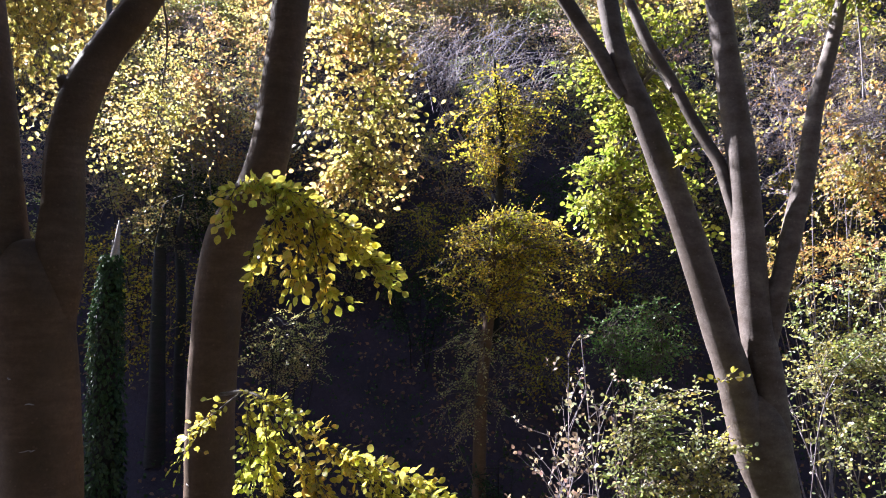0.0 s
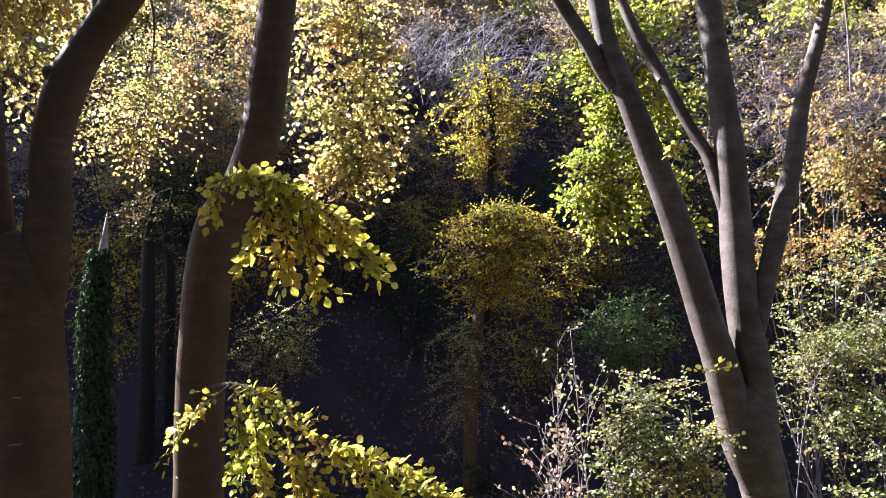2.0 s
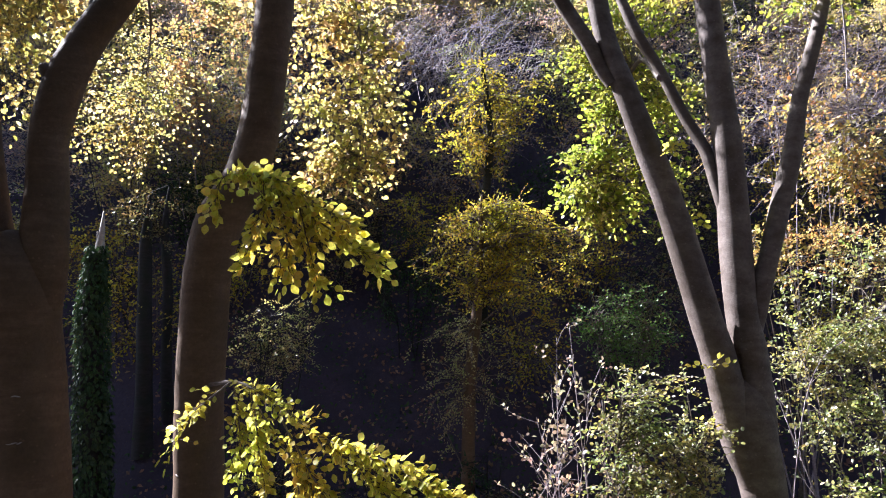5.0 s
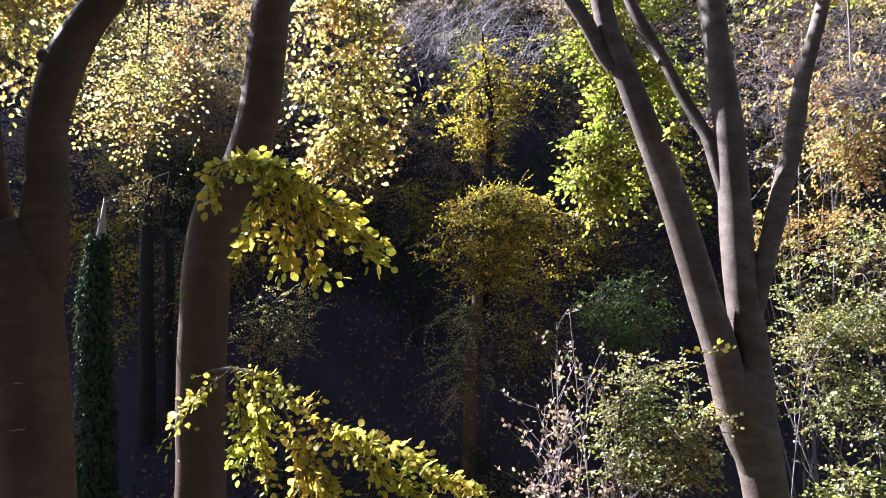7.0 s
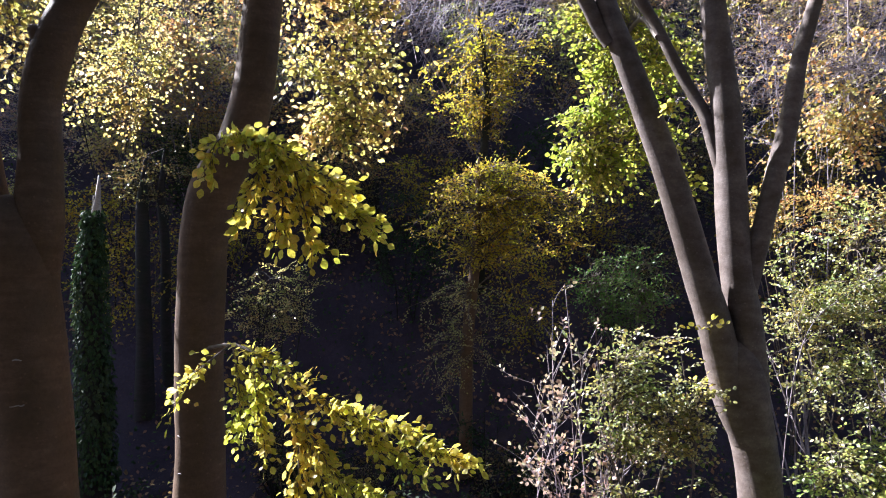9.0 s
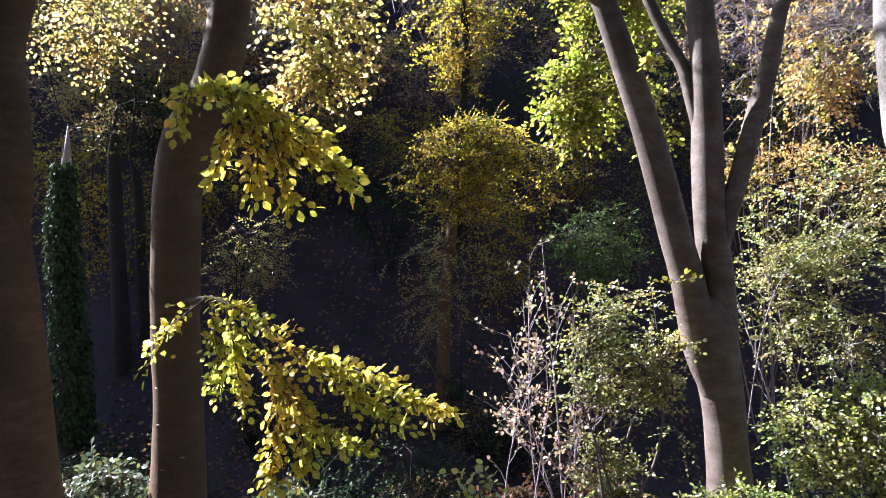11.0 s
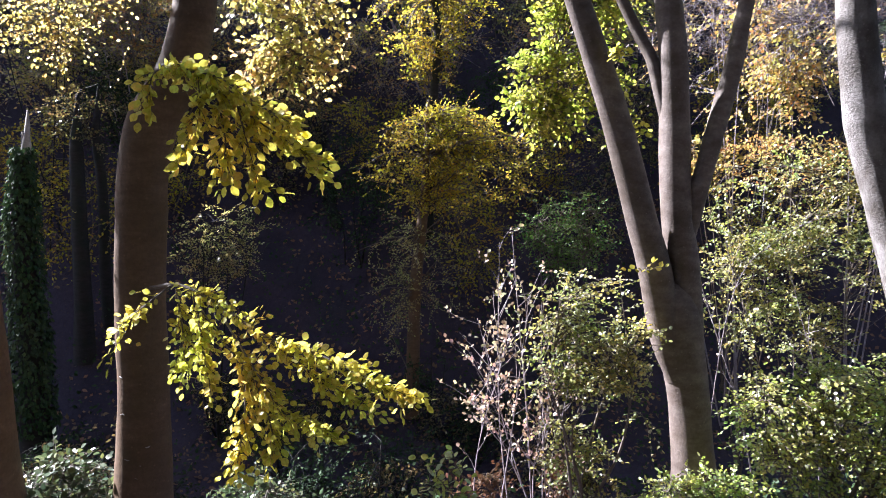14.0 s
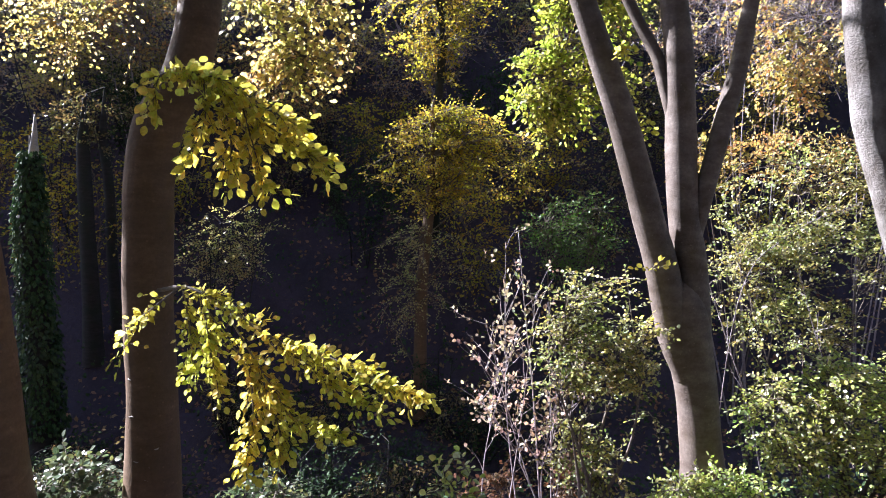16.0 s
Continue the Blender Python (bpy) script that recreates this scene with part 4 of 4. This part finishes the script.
def twig_tangle(base, centre, radii, count, lean, label, seed, mat=None, thick=0.006, long=1.1):
    """Bare shrub: a few stems and many long arching twigs, forked twice."""
    rng = np.random.default_rng(seed)
    foot = np.array([base[0], base[1], ground_z(*base) - 0.1])
    t = thing("bare_shrub", (base[0], base[1], ground_z(*base)), label, "shrub", "bare shrubs on the bank")
    c, r = np.asarray(centre, float), np.asarray(radii, float)
    mat = mat or TWIG_PALE
    src = []
    for k in range(5):
        tip = c + rng.uniform(-0.8, 0.8, 3) * r
        curve = smoothed([foot + rng.normal(0, 0.1, 3) * np.array([1, 1, 0]), (foot + tip) / 2 + rng.normal(0, 0.12, 3), tip], 6)
        m = Mesh()
        tube(m, np.column_stack([curve, np.linspace(thick * 2.2, thick * 0.8, len(curve))]), 6)
        part("stem", m, mat, t)
        src.append(curve[4:])
    src = np.concatenate(src)
    wood = Mesh()
    for k in range(count):
        end = c + unit(rng.normal(0, 1, 3)) * rng.uniform(0.3, 1.0) ** 0.5 * r
        way = unit(np.array(lean) + rng.normal(0, 0.45, 3) * np.array([1, 0.6, 0.8]))
        n = long * rng.uniform(0.6, 1.3)
        start = end - way * n
        near = src[np.argmin(np.linalg.norm(src - start, axis=1))]
        start = start * 0.75 + near * 0.25
        mid = (start + end) / 2 + np.array([0, 0, 0.1 * n]) + rng.normal(0, 0.04, 3)
        curve = smoothed([start, mid, end], 4)
        tube(wood, np.column_stack([curve, np.linspace(thick * 0.7, thick * 0.2, len(curve))]), 3, cap=False)
        for q in range(5):
            i = rng.integers(2, len(curve) - 1)
            w = unit(unit(curve[i + 1] - curve[i]) + rng.normal(0, 0.55, 3))
            a = n * rng.uniform(0.15, 0.4)
            b = curve[i] + w * a
            kink = curve[i] + w * a * 0.5 + rng.normal(0, 0.03, 3)
            tube(wood, np.column_stack([np.vstack([curve[i], kink, b]), [thick * 0.4, thick * 0.28, thick * 0.14]]), 3, cap=False)
            w2 = unit(w + rng.normal(0, 0.6, 3))
            tube(wood, np.column_stack([np.vstack([kink, kink + w2 * a * 0.3, kink + w2 * a * 0.55]), [thick * 0.26, thick * 0.18, thick * 0.1]]), 3, cap=False)
    part("twig", wood, mat, t, kind="stuff")


def long_shoot(points, thick, label, seed):
    """One long thin leaning stem with a few side twigs and leaves."""
    rng = np.random.default_rng(seed)
    x, y = points[0][:2]
    z = ground_z(x, y)
    t = thing("shoot", (x, y, z), label, "shrub", "long bare shoots")
    curve = smoothed([(x, y, z - 0.08)] + points[1:], 8)
    m, wood, lv = Mesh(), Mesh(), Leaves()
    tube(m, np.column_stack([curve, np.linspace(thick, thick * 0.3, len(curve))]), 6)
    part("stem", m, TWIG_GREY, t)
    for k in range(12):
        i = rng.integers(len(curve) // 3, len(curve) - 1)
        w = unit(unit(curve[i + 1] - curve[i]) + rng.normal(0, 0.6, 3))
        a = rng.uniform(0.1, 0.3)
        tube(wood, np.column_stack([np.vstack([curve[i], curve[i] + w * a * 0.5 + rng.normal(0, 0.01, 3), curve[i] + w * a]), [thick * 0.4, thick * 0.3, thick * 0.15]]), 3, cap=False)
        frond(rng, wood, lv, curve[i] + w * a * 0.6, w + rng.normal(0, 0.4, 3), 0.1, 0.036, 0.3, 0.9)
    part("twig", wood, TWIG_GREY, t, kind="stuff")
    part("foliage", lv.mesh(True), PALE_GREEN, t, kind="stuff")


sapling()
upper_sapling()
ivy_trunk()
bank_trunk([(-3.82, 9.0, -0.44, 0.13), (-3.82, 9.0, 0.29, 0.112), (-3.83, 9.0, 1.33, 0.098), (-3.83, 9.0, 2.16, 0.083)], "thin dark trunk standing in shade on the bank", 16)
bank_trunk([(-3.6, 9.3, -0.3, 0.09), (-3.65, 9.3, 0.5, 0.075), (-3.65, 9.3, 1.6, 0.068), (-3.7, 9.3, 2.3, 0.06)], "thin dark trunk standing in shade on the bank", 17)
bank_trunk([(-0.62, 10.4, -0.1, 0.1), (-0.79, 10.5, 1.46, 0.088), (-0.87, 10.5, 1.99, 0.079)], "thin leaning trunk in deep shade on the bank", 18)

shrub("hazel_shrub", (-4.2, 11.3), (-4.2, 11.0, 4.5), (1.9, 0.6, 1.75), PALE_GREEN, 4, 190, 6, 0.32, 0.046, "tall twiggy shrub with small grey-green and yellow leaves", twig=TWIG_GREY, seed=3, hollow=0.2, gap=1.1)
shrub("hazel_shrub", (-4.6, 10.0), (-4.55, 9.6, 4.8), (1.2, 0.4, 1.1), GOLD_PALE, 3, 100, 5, 0.3, 0.052, "tall shrub of fine dark twigs with small pale leaves", twig=BARK_DARK, seed=33, hollow=0.3, gap=1.3, thick=0.008)
shrub("young_beech", (-3.3, 10.6), (-3.4, 10.2, 5.0), (1.3, 0.4, 1.6), AMBER_PALE, 4, 70, 5, 0.3, 0.06, "young beech on the bank with hanging yellow and amber leaves", "tree", twig=TWIG, seed=32, hollow=0.3, droop=0.7, fine=True)
shrub("bare_shrub", (4.8, 8.9), (4.4, 8.3, 3.7), (1.5, 0.5, 1.0), AMBER, 7, 60, 4, 0.45, 0.05, "bare shrub of fine pale sunlit twigs with few amber leaves", twig=TWIG_PALE, seed=31, hollow=0.1, gap=3.0, thick=0.007)
shrub("bare_shrub", (-3.4, 10.8), (-3.4, 10.4, 4.3), (1.9, 0.45, 0.9), PALE_GREEN, 6, 120, 5, 0.36, 0.042, "twiggy bank shrub of pale stems with small green leaves", twig=TWIG_PALE, seed=35, hollow=0.2, gap=1.1, thick=0.006)
twig_tangle((4.6, 8.4), (4.4, 8.0, 4.0), (1.1, 0.4, 0.9), 115, (-0.9, -0.1, -0.25), "tangle of bare pale lilac-grey twigs in the sun", 71)
twig_tangle((6.2, 8.3), (5.8, 8.0, 3.7), (1.0, 0.4, 1.1), 100, (-0.9, -0.1, -0.3), "tangle of bare pale lilac-grey twigs in the sun", 72)
twig_tangle((0.9, 11.6), (0.7, 11.0, 5.6), (1.5, 0.4, 0.75), 120, (0.5, -0.2, 0.5), "bare grey-lilac twigs high on the bank", 73, thick=0.008)
twig_tangle((-3.6, 10.5), (-3.3, 10.1, 4.2), (1.5, 0.35, 0.8), 110, (0.45, -0.2, -0.5), "bare grey twigs hanging over the bank", 74, TWIG_GREY)
long_shoot([(3.5, 5.7, 0), (3.3, 5.75, -0.4), (3.05, 5.8, 0.4), (2.8, 5.8, 1.1)], 0.009, "thin pale bare stem leaning out of the thicket", 81)
long_shoot([(4.0, 5.6, 0), (3.95, 5.6, -0.2), (3.75, 5.6, 0.5), (3.6, 5.6, 1.0)], 0.006, "thin pale bare stem leaning out of the thicket", 82)
long_shoot([(3.0, 5.9, 0), (3.2, 5.8, 0.6), (3.6, 5.7, 1.2), (4.3, 5.7, 1.5)], 0.006, "thin arching stem reaching over the thicket", 83)
long_shoot([(1.3, 5.3, 0), (1.22, 5.25, -0.1), (1.14, 5.2, 0.6), (1.08, 5.2, 1.28)], 0.008, "tall slender pale shoot with leaves at its tip", 84)
shrub("shade_shrub", (-1.9, 8.4), (-1.9, 8.3, 0.95), (0.65, 0.4, 0.5), OLIVE, 4, 50, 5, 0.3, 0.04, "low olive shrub in deep shade", twig=BARK_DARK, seed=4)
shrub("pale_shrub", (4.2, 6.3), (4.3, 6.3, 1.0), (1.35, 0.5, 1.15), PALE_GREEN, 4, 155, 6, 0.3, 0.037, "large loose shrub with pale sunlit green leaves", twig=TWIG, thick=0.008, seed=5, fine=True, hollow=0.6, droop=0.15, face=(-0.35, -0.1, 0.9))
shrub("bramble", (3.5, 4.6), (3.6, 4.55, -0.12), (1.1, 0.36, 0.62), BRAMBLE, 9, 260, 6, 0.2, 0.034, "bright green bramble thicket in the sun", seed=6, fine=True, face=(-0.35, -0.1, 0.9))
shrub("bramble", (2.5, 4.75), (2.45, 4.7, -0.75), (0.6, 0.25, 0.25), BRAMBLE, 6, 70, 5, 0.2, 0.036, "low bright green bramble at a tree's foot", seed=61, fine=True, face=(-0.35, -0.1, 0.9))
shrub("yellow_shrub", (1.66, 5.0), (1.66, 4.95, 0.1), (0.52, 0.18, 0.92), PALE_GREEN, 6, 105, 6, 0.22, 0.034, "upright shrub with tiers of yellow-green leaves", seed=7, fine=True, hollow=0.5, droop=0.15, face=(-0.35, -0.1, 0.9))
twiggy_shrub()
shrub("holly_bush", (2.4, 8.4), (2.35, 8.2, 1.05), (0.62, 0.4, 0.62), MIDGREEN, 4, 120, 5, 0.2, 0.045, "upright deep green bush in half shade", seed=9)
shrub("laurel_bush", (-2.2, 4.8), (-2.15, 4.75, -0.52), (0.36, 0.26, 0.36), LAUREL, 5, 60, 4, 0.2, 0.055, "low grey-green evergreen bush beside a trunk", seed=10, fine=True, face=(-0.35, -0.1, 0.9))
shrub("laurel_bush", (-1.0, 5.5), (-1.0, 5.45, -0.92), (0.42, 0.26, 0.22), LAUREL, 5, 46, 4, 0.18, 0.045, "low grey-green evergreen bush on the gully's edge", seed=15, fine=True)
shrub("amber_shrub", (4.4, 7.7), (4.4, 7.35, 1.95), (1.25, 0.4, 0.4), AMBER, 5, 50, 5, 0.26, 0.042, "orange and brown leaved shrub among the pale green ones", seed=16, fine=True, droop=0.2, thick=0.008, hollow=0.45)
shrub("bracken", (0.95, 5.65), (0.95, 5.6, -1.02), (0.3, 0.2, 0.24), RUST, 4, 20, 4, 0.22, 0.045, "low clump of rust-brown dying bracken", seed=13, fine=True, thick=0.005)
shrub("bracken", (1.7, 5.5), (1.65, 5.45, -0.85), (0.26, 0.2, 0.28), RUST, 4, 20, 4, 0.22, 0.042, "low clump of rust-brown dying bracken", seed=14, fine=True, thick=0.005)
shrub("sprig", (0.45, 3.6), (0.45, 3.6, -0.02), (0.17, 0.1, 0.15), BRAMBLE, 3, 12, 3, 0.13, 0.052, "small pale green sprig rising from the ground", seed=12, fine=True, thick=0.004, face=(-0.35, -0.1, 0.9))

# undergrowth in the gully, with the shade put into its leaf colour
rng = np.random.default_rng(98)
for i in range(22):
    x, y = -4.6 + 6.4 * i / 21.0 + rng.normal(0, 0.15), rng.uniform(6.4, 8.4)
    z = ground_z(x, y)
    h = rng.uniform(0.35, 0.6)
    shrub("undergrowth_bush", (x, y), (x, y, z + h), (rng.uniform(0.4, 0.7), 0.4, h), DARKGREEN if i % 3 else DULL, 4, 30, 4, 0.25, 0.05, "low green bush in the gully, leaves darkened for shade", twig=BARK_DARK, seed=400 + i, group="undergrowth in the gully")

# shrubs of the bank
rng = np.random.default_rng(99)
KINDS = [(GOLD, TWIG_GREY, "yellow-leaved shrub on the steep bank", 0.75), (PALE_GREEN, TWIG_GREY, "pale green sunlit shrub on the steep bank", 0.75),
         (AMBER_PALE, TWIG_PALE, "grey-twigged shrub with sparse pale leaves on the bank", 2.2), (GOLD_PALE, TWIG_GREY, "pale yellow shrub on the steep bank", 0.75),
         (PINKISH, TWIG_PALE, "tangle of bare pale twigs with few leaves", 4.0), (AMBER, TWIG, "amber-leaved shrub on the steep bank", 1.0)]
# below the shadow line: dull and dark leaf colours put the shade in
SHADY = [(DULL, BARK_DARK, "olive shrub low on the bank, shade dulled into its leaves", 0.75), (OCHRE, TWIG, "ochre-leaved shrub in the shade of the bank", 0.9), (DARKGREEN, BARK_DARK, "shrub low on the bank, shade darkened into its leaves", 0.75)]
for i in range(200):
    y = 9.5 + 6.6 * (i / 199.0) ** 0.65
    x = (((i * 0.618034) % 1) - 0.5) * 1.55 * y + rng.normal(0, 0.25)
    z = ground_z(x, y)
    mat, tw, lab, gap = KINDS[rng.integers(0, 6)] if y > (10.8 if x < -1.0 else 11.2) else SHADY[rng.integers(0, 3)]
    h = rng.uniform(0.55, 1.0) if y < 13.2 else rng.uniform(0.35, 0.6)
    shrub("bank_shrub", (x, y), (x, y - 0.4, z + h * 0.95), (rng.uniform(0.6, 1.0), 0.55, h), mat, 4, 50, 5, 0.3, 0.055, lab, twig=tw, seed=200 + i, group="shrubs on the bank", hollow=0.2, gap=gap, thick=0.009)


for i in range(64):
    y = 14.6 + 4.0 * (((i * 0.754877) % 1))
    x = (((i * 0.5698403) % 1) - 0.5) * 1.5 * y
    z = ground_z(x, y)
    mat, tw, lab, gap = KINDS[i % 6]
    h = rng.uniform(0.4, 0.6)
    shrub("bank_shrub", (x, y), (x, y - 0.2, z + h * 0.8), (rng.uniform(0.9, 1.3), 0.6, h), mat, 3, 45, 5, 0.32, 0.06, lab, twig=tw, seed=500 + i, group="shrubs on the bank", gap=gap, thick=0.009)


# ---- ground cover ----
def ground_leaves(name, n, mat, size, box, label, category, lift=0.02, tilt=0.35, seed=0):
    rng = np.random.default_rng(seed)
    x, y = rng.uniform(box[0], box[1], n), rng.uniform(box[2], box[3], n)
    keep = np.array([noise.noise(Vector((a * 0.8, b * 0.8, seed))) > -0.15 for a, b in zip(x, y)])
    x, y = x[keep], y[keep]
    z = np.array([ground_z(a, b) for a, b in zip(x, y)])
    e = 0.1
    gx = np.array([ground_z(a + e, b) for a, b in zip(x, y)]) - z
    gy = np.array([ground_z(a, b + e) for a, b in zip(x, y)]) - z
    nrm = np.column_stack([-gx / e, -gy / e, np.ones(len(x))])
    nrm /= np.linalg.norm(nrm, axis=1)[:, None]
    nn = nrm + rng.normal(0, tilt, nrm.shape)
    way = np.cross(nn, rng.normal(0, 1, nrm.shape))
    lv = Leaves()
    lv.put(np.column_stack([x, y, z]) + nrm * rng.uniform(0.2, 1.8, len(x))[:, None] * lift, way, nn, size * rng.uniform(0.6, 1.3, len(x)))
    ob = new(name, lv.mesh(False).data(name, mat))
    tagged(ob, label, category, kind="stuff")


ground_leaves("leaf_litter", 18000, LITTER, 0.07, (-9, 9, 3.9, 11.0), "fallen brown beech leaves over the soil", "leaf litter", 0.012, 0.3, 3)
# dark leaves also stand in for shade over the gully floor
ground_leaves("ground_ivy", 30000, DARKGREEN, 0.06, (-10, 10, 5, 15), "dark ivy and undergrowth creeping over the bank", "ivy", 0.12, 0.6, 5)


# ---- unseen woodland behind and above the camera, added to block sky light ----
def unseen_tree(x, y, height, seed, radii=(3.8, 3.8, 2.4)):
    rng = np.random.default_rng(seed)
    z = ground_z(x, y)
    t = thing("screen_tree", (x, y, z), "unseen tall tree with a wide dark crown, added to block light", "tree", "trees behind the path")
    rows = [(x, y, z - 0.2, 0.3), (x + 0.05, y, z + 1.5, 0.24), (x - 0.05, y + 0.1, z + height * 0.4, 0.2), (x + 0.1, y, z + height * 0.7, 0.13), (x, y + 0.1, z + height, 0.03)]
    limb("trunk", rows, t, BARK, seed, 14, 0.3)
    wood, lv = Mesh(), Leaves()
    # big near-black leaves: close off the sky and bounce little sun
    bough(rng, wood, lv, smoothed(rows, 6)[12:, :3], (x, y, z + height * 0.78), radii, 260, 6, 0.8, 0.27, 0.4, 0.03, twigs=False)
    part("branch", wood, TWIG, t)
    part("foliage", lv.mesh(False), DARKGREEN, t, kind="stuff")


for k, (x, y, h) in enumerate([(-5.5, -3.0, 9.5), (0.5, -5.0, 9.0), (5.5, -2.5, 9.5), (-1.5, -9.5, 10.0), (9.5, 1.5, 9.0), (4.5, -9.0, 10.0), (-9.5, -7.0, 10.0), (1.4, -1.6, 11.0), (-3.0, -1.5, 11.5), (-9.0, 0.5, 9.0), (12.0, 6.0, 10.0), (9.0, -5.0, 11.0), (5.4, 1.2, 9.8), (-6.5, -7.5, 9.5), (7.5, -8.0, 9.5), (-4.5, -13.0, 11.0), (1.5, -13.5, 11.0), (-12.0, -3.0, 10.0), (13.0, 0.0, 10.0)]):
    unseen_tree(x, y, h, 300 + k)
# out of view on the left, added to shade the ground near the camera
for k, (x, y, h) in enumerate([(-8.2, 3.6, 8.4), (-5.4, 3.0, 8.6), (-7.0, 1.0, 8.0)]):
    unseen_tree(x, y, h, 330 + k, (2.3, 1.9, 1.7))
